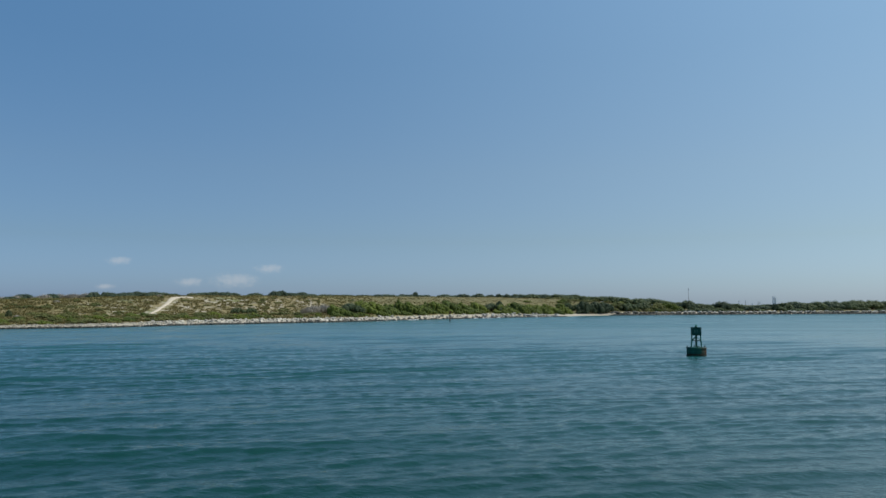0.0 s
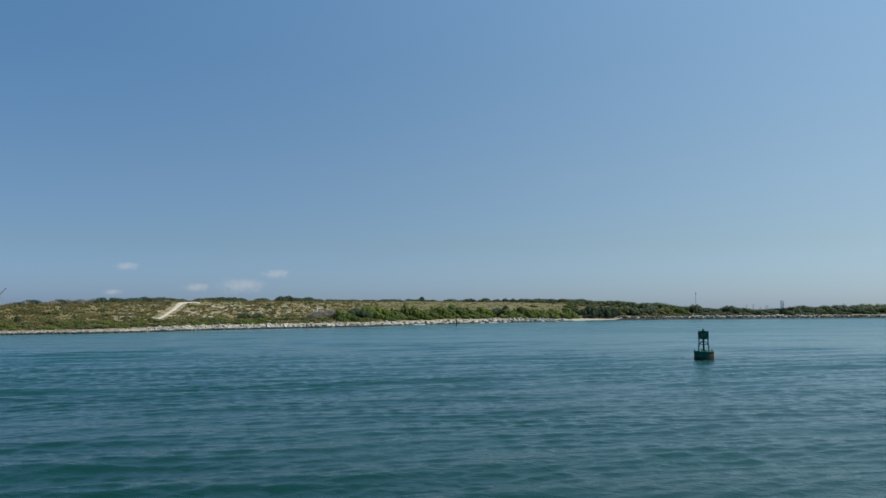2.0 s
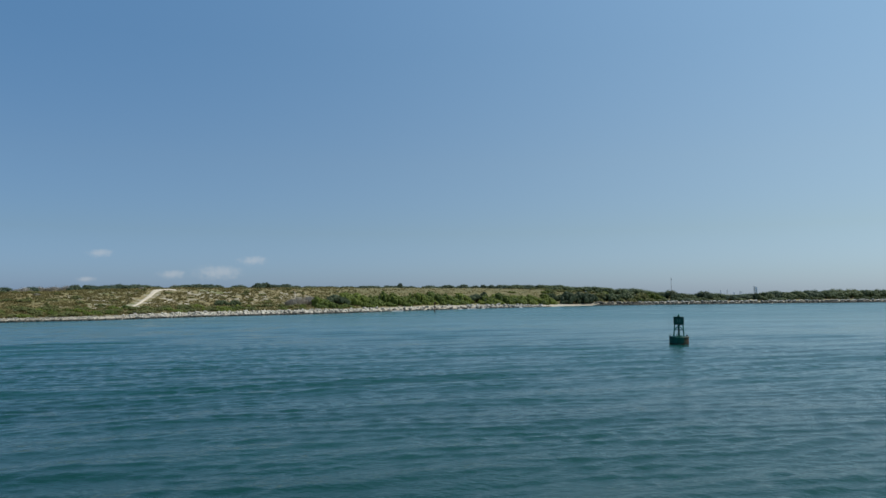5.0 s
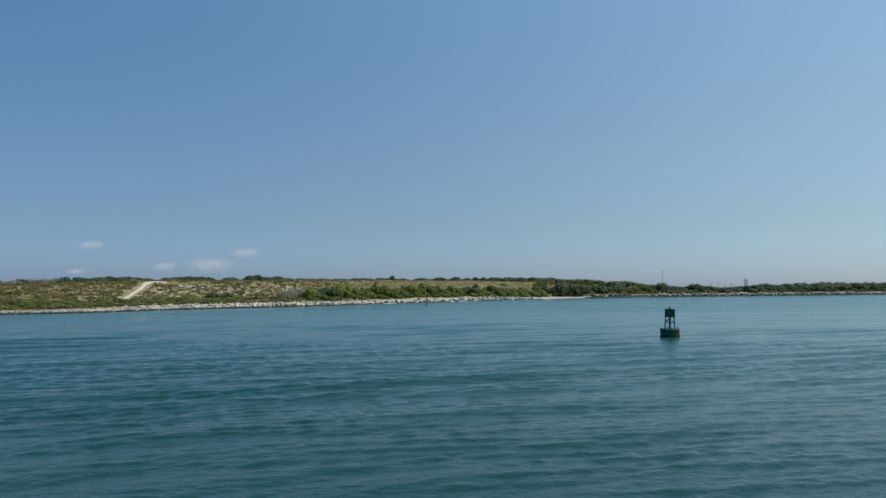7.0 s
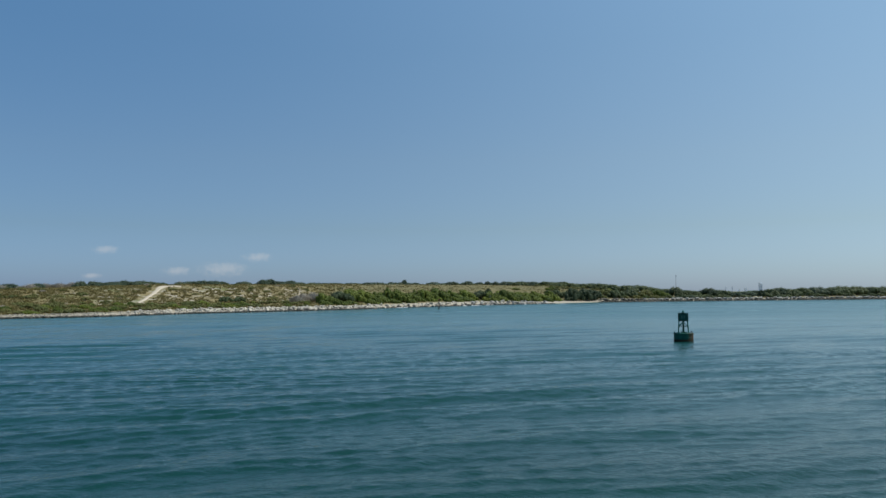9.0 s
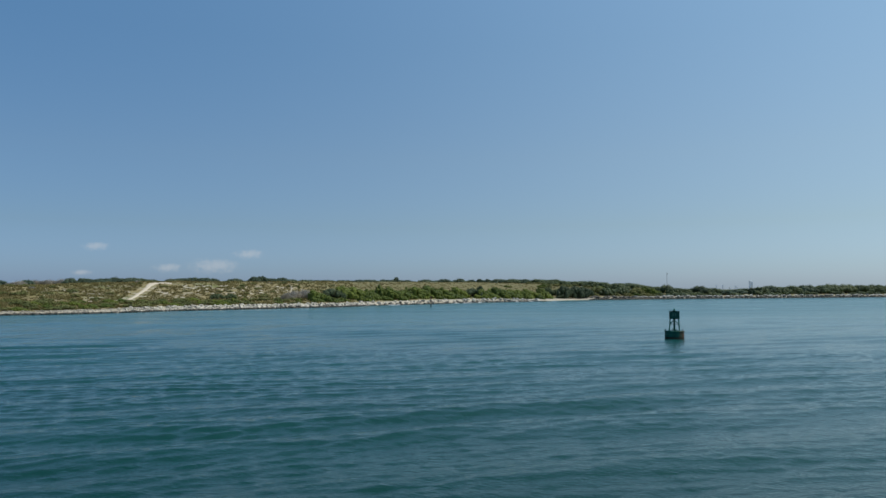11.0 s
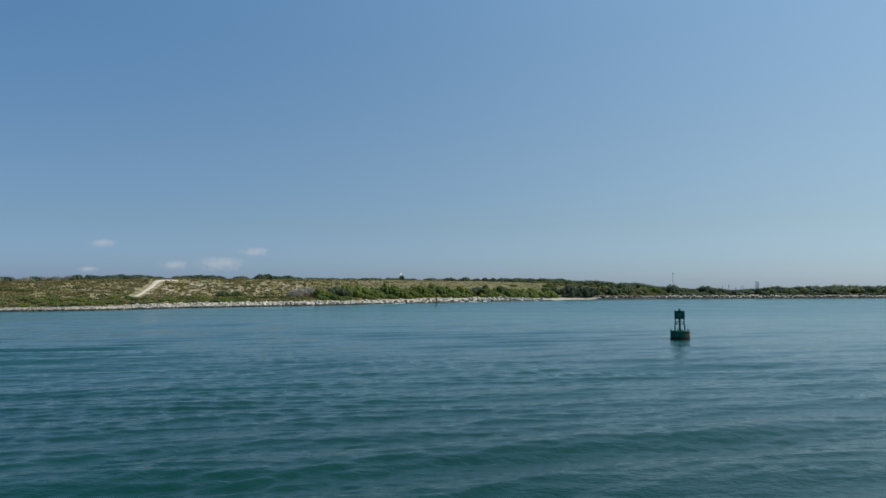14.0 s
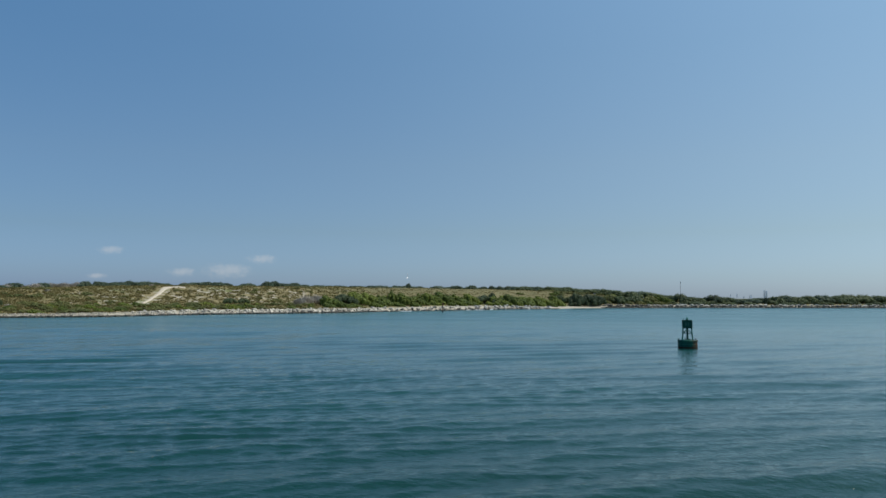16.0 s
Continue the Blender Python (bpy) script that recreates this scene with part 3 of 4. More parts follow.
def twig_mesh(name, seed, count=700):
    """A leafless thicket of fine upright twigs, about 2 m across and 1 m high."""
    dice = np.random.RandomState(seed)
    verts, faces = [], []
    for i in range(count):
        a, far = dice.uniform(0, 6.28), math.sqrt(dice.rand())
        foot = np.array([0.55 * far * math.cos(a), 0.55 * far * math.sin(a), 0.0])
        tip = np.array([far * math.cos(a), far * math.sin(a), (1.0 - 0.45 * far ** 2) * dice.uniform(0.6, 1.0)]) + dice.normal(0, 0.05, 3)
        mid = (foot + tip) / 2 + dice.normal(0, 0.08, 3)
        side = np.array([math.cos(a + 1.5 + dice.rand()), math.sin(a + 1.5), 0]) * 0.026
        k = len(verts)
        verts += [foot - side, foot + side, mid + side, mid - side, tip + side * 0.4]
        faces += [(k, k + 1, k + 2, k + 3), (k + 3, k + 2, k + 4)]
        for _ in range(2):
            end = mid + (tip - mid) * dice.uniform(0.3, 0.8) + dice.normal(0, 0.13, 3)
            k = len(verts)
            verts += [mid - side * 0.7, mid + side * 0.7, end]
            faces += [(k, k + 1, k + 2)]
    return mesh_of(name, verts, faces, GREY_TWIG)


KINDS = {
    "shrub": [sheared_mesh("crown", 11 + i, LEAF, 1800, 30, 0.048) for i in range(6)],
    "tree": [crown_mesh("crown", 41 + i, DARK_LEAF, 1500, 26 + i % 3, 0.045, 0.1, dome_like=True) for i in range(5)],
    "hazed": [crown_mesh("crown", 51 + i, HAZED_LEAF, 1500, 26 + i % 3, 0.045, 0.15, dome_like=True) for i in range(5)],
    "deep": [crown_mesh("crown", 61 + i, DEEP_LEAF, 1500, 26 + i % 3, 0.045, 0.15, dome_like=True) for i in range(4)],
    "scrub": [crown_mesh("crown", 71 + i, SCRUB, 560, 14, 0.08, 0.1, dome_like=True) for i in range(4)],
    "bare": [twig_mesh("crown", 91 + i) for i in range(3)],
}
STEMS = {"shrub": stem_mesh("stem", 1, BARK), "tree": stem_mesh("trunk", 2, BARK), "hazed": stem_mesh("trunk", 5, BARK), "deep": stem_mesh("trunk", 6, BARK), "scrub": stem_mesh("stem", 3, BARK, 3), "bare": stem_mesh("stem", 4, GREY_TWIG, 6)}
LABELS = {
    "shrub": ("salt_shrub", "wind-shaped bright green coastal shrub on the sandy bank", "shrub"),
    "tree": ("coastal_tree", "low dark green tree with a rounded dense crown", "tree"),
    "hazed": ("evergreen_tree", "low dark tree on the skyline of the dune, haze tinted into its leaves", "tree"),
    "deep": ("coastal_tree", "dark green rounded tree with a dense shady crown", "tree"),
    "scrub": ("scrub_bush", "low olive scrub bush on the dune", "bush"),
    "bare": ("bare_bush", "leafless grey twiggy bush among the dune scrub", "bush"),
}
dice = random.Random(3)
PATH_WAY = [(-81.5, 169.0), (-77.0, 173.0), (-75.6, 176.5), (-76.1, 181.5), (-77.6, 189.5), (-79.2, 198.0), (-81.0, 206.8), (-82.4, 213.2), (-82.0, 216.5), (-80.2, 218.6), (-78.0, 219.4)]


def off_path(x, y):
    """Metres from the footpath's middle."""
    best = np.full(np.shape(x), 1e9)
    for (ax, ay), (bx, by) in zip(PATH_WAY, PATH_WAY[1:]):
        dx, dy = bx - ax, by - ay
        t = np.clip(((x - ax) * dx + (y - ay) * dy) / (dx * dx + dy * dy), 0, 1)
        best = np.minimum(best, np.hypot(x - ax - t * dx, y - ay - t * dy))
    return best


def plant(kind, x, y, top, half, group, label=""):
    """A plant whose crown reaches top metres above the sea and half metres to each side."""
    z = float(ground_z(x, y)) - 0.08
    high = max(top - z, 0.5) * (1.12 if group == "shrubs on the bank" else 1.0)
    name, text, category = LABELS[kind]
    thing = tagged(new(name), label or text, category, group)
    thing.matrix_basis = pose(x, y, z, 0, 0, dice.uniform(-40, 40) if kind != "shrub" else dice.uniform(-25, 20))
    for nm, me in (("crown", dice.choice(KINDS[kind])), (STEMS[kind].name.split(".")[0], STEMS[kind])):
        ob = new(nm, me)
        ob.parent = thing
        ob.scale = (half, half * dice.uniform(0.8, 1.1), high)
    return thing


SKYLINE = [(-0.6211, 75, 7.0, 1.3), (-0.6008, 85, 8.0, 1.9), (-0.5821, 80, 7.1, 1.4), (-0.561, 85, 8.2, 1.3), (-0.5415, 90, 7.7, 1.8), (-0.5236, 90, 7.9, 1.9), (-0.5008, 75, 8.8, 1.5), (-0.4813, 80, 8.9, 1.7), (-0.4667, 70, 8.3, 1.8), (-0.4537, 70, 8.7, 2.0), (-0.4398, 75, 9.2, 1.7), (-0.4276, 70, 8.7, 1.6), (-0.4138, 72, 9.0, 1.9), (-0.4, 72, 8.7, 1.7), (-0.387, 75, 8.5, 1.7), (-0.3569, 72, 8.6, 1.7), (-0.3431, 72, 8.9, 2.2), (-0.3285, 74, 9.3, 2.0), (-0.3122, 72, 9.3, 2.2), (-0.2992, 72, 9.0, 1.4), (-0.2748, 90, 9.3, 1.4), (-0.2667, 90, 9.6, 1.6), (-0.2415, 95, 10.6, 1.9), (-0.2317, 95, 10.9, 1.7), (-0.2187, 95, 10.0, 2.0), (-0.2033, 95, 10.3, 2.2), (-0.1886, 100, 9.7, 2.1), (-0.1699, 110, 9.8, 2.5), (-0.1496, 120, 9.9, 2.6)]
FAR_TREES = [(-0.1333, 140, 10.5, 2.8), (-0.1089, 140, 10.6, 2.2), (-0.0911, 140, 10.9, 3.2), (-0.0724, 150, 11.3, 2.4), (-0.0585, 140, 11.4, 2.0), (-0.0398, 110, 12.1, 1.4), (-0.0455, 110, 10.7, 1.5), (-0.0228, 130, 10.9, 2.7), (0.0049, 160, 11.5, 3.7), (0.0293, 160, 11.8, 3.7), (0.052, 120, 12.0, 2.7), (0.0683, 130, 11.4, 2.5), (0.0797, 120, 11.8, 1.7), (0.0919, 120, 11.8, 1.6), (0.1041, 120, 11.9, 2.1), (0.1146, 120, 11.4, 2.5), (0.1293, 110, 11.6, 3.8), (0.1472, 100, 11.0, 4.1), (0.1634, 95, 11.3, 4.7), (0.1821, 90, 10.4, 4.0), (0.2, 90, 10.3, 4.4), (0.2203, 80, 9.8, 4.6), (0.2423, 70, 9.6, 4.2), (0.261, 60, 9.1, 4.1), (0.2813, 55, 8.6, 4.1)]
BANK = [(-0.1496, 14, 4.7, 2.2), (-0.1317, 16, 5.2, 2.5), (-0.113, 18, 5.9, 2.8), (-0.0943, 17, 5.6, 2.6), (-0.0764, 14, 4.9, 2.3), (-0.0593, 17, 6.4, 1.9), (-0.0415, 14, 5.7, 2.6), (-0.022, 20, 5.7, 1.6), (-0.026, 12, 4.5, 2.4), (-0.0049, 16, 5.7, 2.7), (0.0114, 18, 6.2, 3.0), (0.0309, 16, 5.5, 2.6), (0.0504, 16, 5.6, 2.5), (0.0415, 11, 3.8, 2.1), (0.0707, 16, 5.4, 2.7), (0.0805, 32, 6.5, 1.1), (0.0886, 12, 4.9, 2.5), (0.1065, 26, 5.7, 2.5), (0.1228, 14, 4.7, 3.1), (0.0984, 9, 3.4, 2.0), (0.1415, 14, 4.5, 2.9), (0.1593, 13, 4.0, 2.7), (0.1756, 10, 4.6, 2.0)]
POINT = [(0.2024, 9, 7.2, 2.8), (0.2179, 8, 7.0, 3.1), (0.2325, 8, 6.3, 2.9), (0.2122, 9.5, 4.7, 2.5), (0.2488, 20, 6.6, 3.6), (0.265, 16, 6.1, 3.3), (0.2854, 18, 6.4, 3.3), (0.3057, 18, 6.1, 3.7), (0.3244, 26, 6.7, 3.5), (0.3366, 14, 5.5, 2.5), (0.352, 16, 7.4, 3.7), (0.3707, 16, 5.6, 2.6), (0.3805, 14, 5.3, 2.3), (0.4008, 18, 6.8, 4.4), (0.4195, 16, 5.6, 3.2), (0.4374, 14, 4.7, 3.2), (0.4561, 16, 4.7, 3.6)]
POINT_EAST = [(0.4886, 18, 6.2, 3.4), (0.5024, 20, 7.0, 4.0), (0.5211, 16, 6.2, 3.7), (0.5374, 20, 6.9, 3.7), (0.5577, 22, 7.6, 4.4), (0.5789, 20, 7.2, 4.4), (0.5943, 24, 7.9, 4.9), (0.6163, 22, 7.8, 4.9), (0.6374, 20, 7.3, 4.6), (0.6593, 22, 7.7, 5.0), (0.6837, 22, 7.4, 5.0)]
LONE = [(0.4764, 8, 5.9, 1.7), (-0.622, 22, 3.9, 0.6), (-0.2943, 24, 4.1, 1.8), (-0.2748, 24, 4.0, 1.5), (-0.4488, 45, 5.0, 0.6), (0.178, 30, 6.3, 2.7), (0.1919, 25, 5.5, 2.4)]
BANK_TOP = [(-0.0683, 29, 5.6, 3.0), (-0.0561, 30, 5.5, 2.0), (-0.0439, 34, 5.8, 2.9), (-0.0317, 28, 5.1, 2.3), (-0.0195, 33, 5.4, 2.5), (-0.0073, 29, 5.2, 2.5), (0.0049, 28, 5.7, 3.2), (0.0171, 32, 5.2, 2.5), (0.0293, 32, 5.8, 3.3), (0.0415, 33, 5.2, 2.3), (0.0537, 33, 5.2, 3.4), (0.0659, 31, 5.6, 2.4), (0.078, 32, 5.7, 2.3), (0.0902, 36, 5.2, 2.8), (0.1024, 32, 6.0, 3.4), (0.1146, 32, 5.4, 3.9), (0.1268, 34, 5.6, 3.2), (0.139, 34, 5.5, 3.4), (0.1512, 32, 5.9, 3.0), (0.1634, 28, 5.3, 2.6), (0.1756, 32, 6.0, 3.6)]
THICKET = [(-0.632, 82, 6.9, 1.5), (-0.612, 84, 7.4, 1.5), (-0.572, 80, 7.8, 1.6), (-0.551, 86, 8.1, 1.5), (-0.532, 84, 8.2, 1.7), (-0.512, 82, 8.4, 1.6), (-0.36, 80, 8.8, 1.3)]
GREY = [(-0.1943, 19, 3.5, 1.7), (-0.1837, 22, 4.2, 2.3), (-0.1699, 22, 4.3, 2.3), (-0.1593, 19, 3.6, 1.4)]
for b, s, top, half in SKYLINE:
    grey = -0.59 < b < -0.575 or -0.545 < b < -0.52
    plant("bare" if grey else "hazed", *from_eye(b, s), top + (0.5 if grey else 0.25), half * (1.6 if b < -0.46 else 1.45), "trees on the dune top")
for b, s, top, half in THICKET:
    plant("bare", *from_eye(b, s), top + 0.5, half * 1.6, "leafless thicket on the dune top", "leafless grey twiggy bush on the skyline of the dune")
for b, s, top, half in FAR_TREES:
    plant("hazed" if b < 0.13 else "tree", *from_eye(b, s), top, half * 1.2, "trees on the plateau")
for b, s, top, half in BANK:
    plant("deep" if dice.random() < 0.2 else "shrub", *from_eye(b, s), top, half * 1.75, "shrubs on the bank", "wind-shaped dense coastal shrub on the sandy bank")
    # a lower one that steps down to the water
    x, y = from_eye(b + dice.uniform(-0.012, 0.012), s * dice.uniform(0.5, 0.8))
    plant("shrub", x, y, float(ground_z(x, y)) + dice.uniform(1.2, 2.0), dice.uniform(1.7, 2.6), "shrubs on the bank")
for b, s, top, half in BANK_TOP[::2]:
    plant("tree" if dice.random() < 0.3 else "shrub", *from_eye(b, s), top - 0.8, half * 1.3, "shrubs on the bank", "wind-shaped dense coastal shrub at the edge of the field")
for b, s, top, half in POINT + POINT_EAST:
    plant("deep" if b < 0.24 or b in (0.352, 0.4008) else dice.choice(("scrub", "scrub", "shrub", "tree") if b < 0.34 else ("tree", "tree", "hazed")), *from_eye(b, s), top, half * 1.35, "trees behind the jetty",
          "rounded green coastal tree behind the rock jetty")
    for k in range(2):
        x, y = from_eye(b + dice.uniform(-0.015, 0.015), max(9.0 if b < 0.24 else 0.0, s * dice.uniform(0.45, 0.75)) if k else s + dice.uniform(8, 25))
        z = float(ground_z(x, y))
        plant("deep" if b < 0.24 else "scrub" if b < 0.34 else "tree", x, y, z + (dice.uniform(1.4, 2.4) if k else max(top - z - 1.2, 1.5)), dice.uniform(1.8, 3.0), "trees behind the jetty")
for b, s, top, half in LONE:
    plant("deep" if b > 0.4 else "tree", *from_eye(b, s), top, half * 1.1, "lone bushes", "single dark green bush on the grassy slope")
for b, s, top, half in GREY:
    plant("bare", *from_eye(b, s), top + 0.9, half * 1.35, "grey thicket")
# the low wood far behind the field
for i in range(54):
    b = -0.26 + 0.0085 * i + dice.uniform(-0.004, 0.004)
    x, y = from_eye(b, dice.uniform(120, 170))
    plant("hazed", x, y, 4.7 + (0.0146 + 0.0012 * math.sin(1.9 * i) + dice.uniform(-0.0008, 0.0008)) * y, dice.uniform(3.0, 6.5), "trees on the plateau", "low dark green tree in the distant wood edge")
# a low green belt along the top of the shore
for i in range(120):
    b = dice.uniform(-0.66, -0.11)
    x, y = from_eye(b, dice.uniform(5.5, 17))
    if off_path(x, y) < 2.5:
        continue
    plant("shrub" if dice.random() < 0.4 else "scrub", x, y, float(ground_z(x, y)) + dice.uniform(0.5, 1.15), dice.uniform(0.8, 2.0), "scrub along the shore", "low bright green scrub along the top of the shore")
# scattered bushes on the slope and in the field beyond
for i in range(105):
    b = dice.uniform(-0.66, -0.1)
    x, y = from_eye(b, dice.uniform(18, 62))
    if off_path(x, y) < 3:
        continue
    plant("scrub" if dice.random() < 0.93 else "bare", x, y, float(ground_z(x, y)) + dice.uniform(0.4, 0.95), dice.uniform(0.6, 1.5), "bushes on the dune slope")
for i in range(64):
    x, y = from_eye(dice.uniform(0.15, 0.32), dice.uniform(24, 80))
    plant("scrub", x, y, float(ground_z(x, y)) + dice.uniform(0.6, 1.5), dice.uniform(1.2, 2.8), "scrub in the hollow", "pale olive scrub on the slope behind the bank")
for i in range(16):
    b = dice.uniform(0.12, 0.27)
    x, y = from_eye(b, dice.uniform(18, 60))
    plant("shrub", x, y, float(ground_z(x, y)) + dice.uniform(0.9, 2.2), dice.uniform(1.3, 2.8), "shrubs in the hollow", "green shrub in the hollow behind the bank")


# the woods that close the view behind the point
for i in range(46):
    b = 0.115 + 0.0126 * i + dice.uniform(-0.003, 0.003)
    rise = float(np.interp(b, [0.11, 0.18, 0.26, 0.32, 0.36, 0.39, 0.41, 0.46, 0.5, 0.56, 0.6, 0.7], [0.0155, 0.0145, 0.0115, 0.0075, 0.002, 0.0008, 0.002, 0.0002, 0.0025, 0.004, 0.0045, 0.0045]))
    x, y = from_eye(b, float(np.interp(b, [0.1, 0.25, 0.34, 0.7], [115, 85, 55, 45])) + dice.uniform(-8, 8))
    plant(dice.choice(("hazed", "tree", "tree", "tree")), x, y, 4.7 + (rise + 0.0012 * math.sin(1.4 * i) + dice.uniform(-0.0006, 0.0005)) * y, dice.uniform(5.0, 7.5), "woods behind the point", "green coastal tree in the wood behind the point")
# low growth that fills the ground between the jetty and the woods
for i in range(90):
    b = dice.uniform(0.235, 0.69)
    x, y = from_eye(b, dice.uniform(6, 30))
    plant(dice.choice(("scrub", "scrub", "shrub") if b < 0.34 else ("tree", "tree", "hazed")), x, y, float(ground_z(x, y)) + dice.uniform(0.9, 2.0), dice.uniform(1.5, 2.8), "undergrowth on the point", "low green undergrowth behind the rock jetty")


def build_tufts(name, count, seed, near, far, spread, mat, label, tall=1.0):
    """Tussocks of dry grass, thick in patches."""
    rng = np.random.RandomState(seed)
    b, s = rng.uniform(*spread, count), rng.uniform(near, far, count)
    # the inland place along each bearing, by a few steps of the ray
    y = np.full(count, 200.0)
    for _ in range(14):
        y += (s - inland(b * y, y)[0]) * 0.9
    x = b * y
    keep = waver(x, y, 5.5, 1.0) + 0.7 * waver(x, y, 2.3, 3.0) + rng.normal(0, 0.35, count) > -0.25
    keep &= off_path(x, y) > 1.9
    x, y = x[keep], y[keep]
    z = ground_z(x, y)
    n, blades = len(x), 11
    a = rng.uniform(0, 6.28, (n, blades))
    high = tall * rng.uniform(0.25, 0.6, n)[:, None] * rng.uniform(0.6, 1.1, (n, blades))
    wide = rng.uniform(0.25, 0.65, n)[:, None]
    foot = np.stack([x[:, None] + 0.45 * wide * np.cos(a), y[:, None] + 0.45 * wide * np.sin(a), np.repeat(z[:, None] - 0.05, blades, 1)], -1)
    tip = foot + np.stack([wide * np.cos(a) * 0.8, wide * np.sin(a) * 0.8, high], -1)
    side = np.stack([-np.sin(a), np.cos(a), 0 * a], -1) * 0.11
    v = np.stack([foot - side, foot + side, tip], 2).reshape(-1, 3)
    ob = new(name, mesh_of(name, v, np.arange(len(v)).reshape(-1, 3), mat))
    return tagged(ob, label, "grass", kind="stuff")


build_tufts("dune_grass", 16000, 7, 5, 75, (-0.68, -0.1), STRAW, "dry tan and olive grass tussocks on the dune")
build_tufts("field_grass", 13000, 8, 12, 95, (-0.12, 0.33), MEADOW, "dry brown grass of the open field", 0.6)


def build_path(way, half, label):
    """A sandy footpath over the dune."""
    rng, pts = np.random.RandomState(2), []
    for (p, q, w0, w1) in zip(way, way[1:], half, half[1:]):
        steps = max(int(math.dist(p, q) / 0.5), 2)
        pts += [(p[0] + (q[0] - p[0]) * i / steps, p[1] + (q[1] - p[1]) * i / steps, w0 + (w1 - w0) * i / steps) for i in range(steps)]
    verts, faces, across = [], [], 7
    for i, (x, y, w) in enumerate(pts):
        nx, ny = pts[min(i + 2, len(pts) - 1)], pts[max(i - 2, 0)]
        d = Vector((nx[0] - ny[0], nx[1] - ny[1])).normalized()
        w *= 1 + 0.18 * rng.normal()
        for j in range(across):
            o = (j / (across - 1) * 2 - 1) * w
            px, py = x + d.y * o, y - d.x * o
            verts.append((px, py, float(ground_z(px, py)) + (0.2 if 0 < j < across - 1 else -0.06)))
        if i:
            for j in range(across - 1):
                k = (i - 1) * across + j
                faces.append((k, k + 1, k + across + 1, k + across))
    ob = new("footpath", mesh_of("footpath", verts, faces, PATH_SAND, True))
    tagged(ob, label, "path", kind="structure")


build_path(PATH_WAY, [0.3, 0.36, 0.4, 0.42, 0.5, 0.6, 0.72, 0.95, 1.35, 1.35, 0.7], "pale sandy footpath climbing the dune")
build_path([(-44.0, 220.0), (-44.7, 231.2), (-45.9, 242.2), (-47.2, 250.2), (-49.7, 257.8)], [0.14, 0.17, 0.15, 0.12, 0.1], "narrow sandy trail beside the grey thicket")


# ---- distance ----
def lattice(bm, base, high, wide, bays, bar):
    """A square lattice mast."""
    x, y, z = base
    posts = [(x + i * wide / 2, y + j * wide / 2) for i, j in ((-1, -1), (1, -1), (1, 1), (-1, 1))]
    for px, py in posts:
        tube(bm, (px, py, z), (px, py, z + high), bar, sides=5)
    for k in range(bays):
        z0, z1 = z + high * k / bays, z + high * (k + 1) / bays
        for (ax, ay), (bx, by) in zip(posts, posts[1:] + posts[:1]):
            tube(bm, (ax, ay, z0), (bx, by, z1), bar * 0.7, sides=4)
            tube(bm, (ax, ay, z1), (bx, by, z1), bar * 0.7, sides=4)


def build_distance():
    mast = tagged(new("radio_mast"), "thin steel radio mast rising behind the trees", "mast")
    mast.matrix_basis = pose(0.3524 * 520, 520, 1.5)
    bm = bmesh.new()
    tube(bm, (0, 0, -0.5), (0, 0, 12.5), 0.22, 0.16, 8)
    tube(bm, (0, 0, 12.5), (0, 0, 15.9), 0.14, 0.10, 6)
    part("pole", bm, STEEL, mast)
    bm = bmesh.new()
    block(bm, (0.15, 0, 14.8), (0.7, 0.25, 0.9), 0.05)
    part("antenna", bm, STEEL, mast)
    tower = tagged(new("launch_tower"), "distant grey lattice launch tower in the haze", "tower")
    tower.matrix_basis = pose(0.4755 * 4300, 4300, 0)
    bm = bmesh.new()
    lattice(bm, (-5, 0, 0), 57, 9, 8, 0.9)
    part("lattice", bm, HAZE_STEEL, tower)
    bm = bmesh.new()
    block(bm, (6, 0, 25), (7, 7, 50), 0.5)
    tube(bm, (6, 0, 50), (6, 0, 62), 0.8, 0.4, 6)
    part("service_structure", bm, HAZE_STEEL, tower)
    for deg, high, wide in ((0.4535, 27, 13), (0.434, 34, 3), (0.4245, 32, 3), (0.444, 18, 6)):
        far = tagged(new("launch_gantry"), "faint far-off launch pad structure", "tower", "launch pad structures")
        far.matrix_basis = pose(deg * 4400, 4400, 0)
        bm = bmesh.new()
        lattice(bm, (0, 0, 0), high, wide, 5, 0.5)
        part("lattice", bm, HAZE_STEEL, far)
    crane = tagged(new("crane"), "faint lattice crane with a raised jib beyond the dune", "crane")
    crane.matrix_basis = pose(-0.646 * 1500, 1500, 2)
    bm = bmesh.new()
    lattice(bm, (-4, 0, 0), 34, 4, 7, 0.3)
    part("mast", bm, CRANE_PAINT, crane)
    bm = bmesh.new()
    for d in (-1.2, 1.2):
        tube(bm, (-14, d, 28), (9, d, 52), 0.6, 0.4, 6)
    for k in range(8):
        u = k / 8
        tube(bm, (-14 + 23 * u, -1.2, 28 + 24 * u), (-14 + 23 * (u + 0.125), 1.2, 28 + 24 * (u + 0.125)), 0.3, 0.3, 4)
    part("jib", bm, CRANE_PAINT, crane)
    bm = bmesh.new()
    block(bm, (-9, 0, 33), (7, 5, 4), 0.4)
    part("cab", bm, CRANE_PAINT, crane)


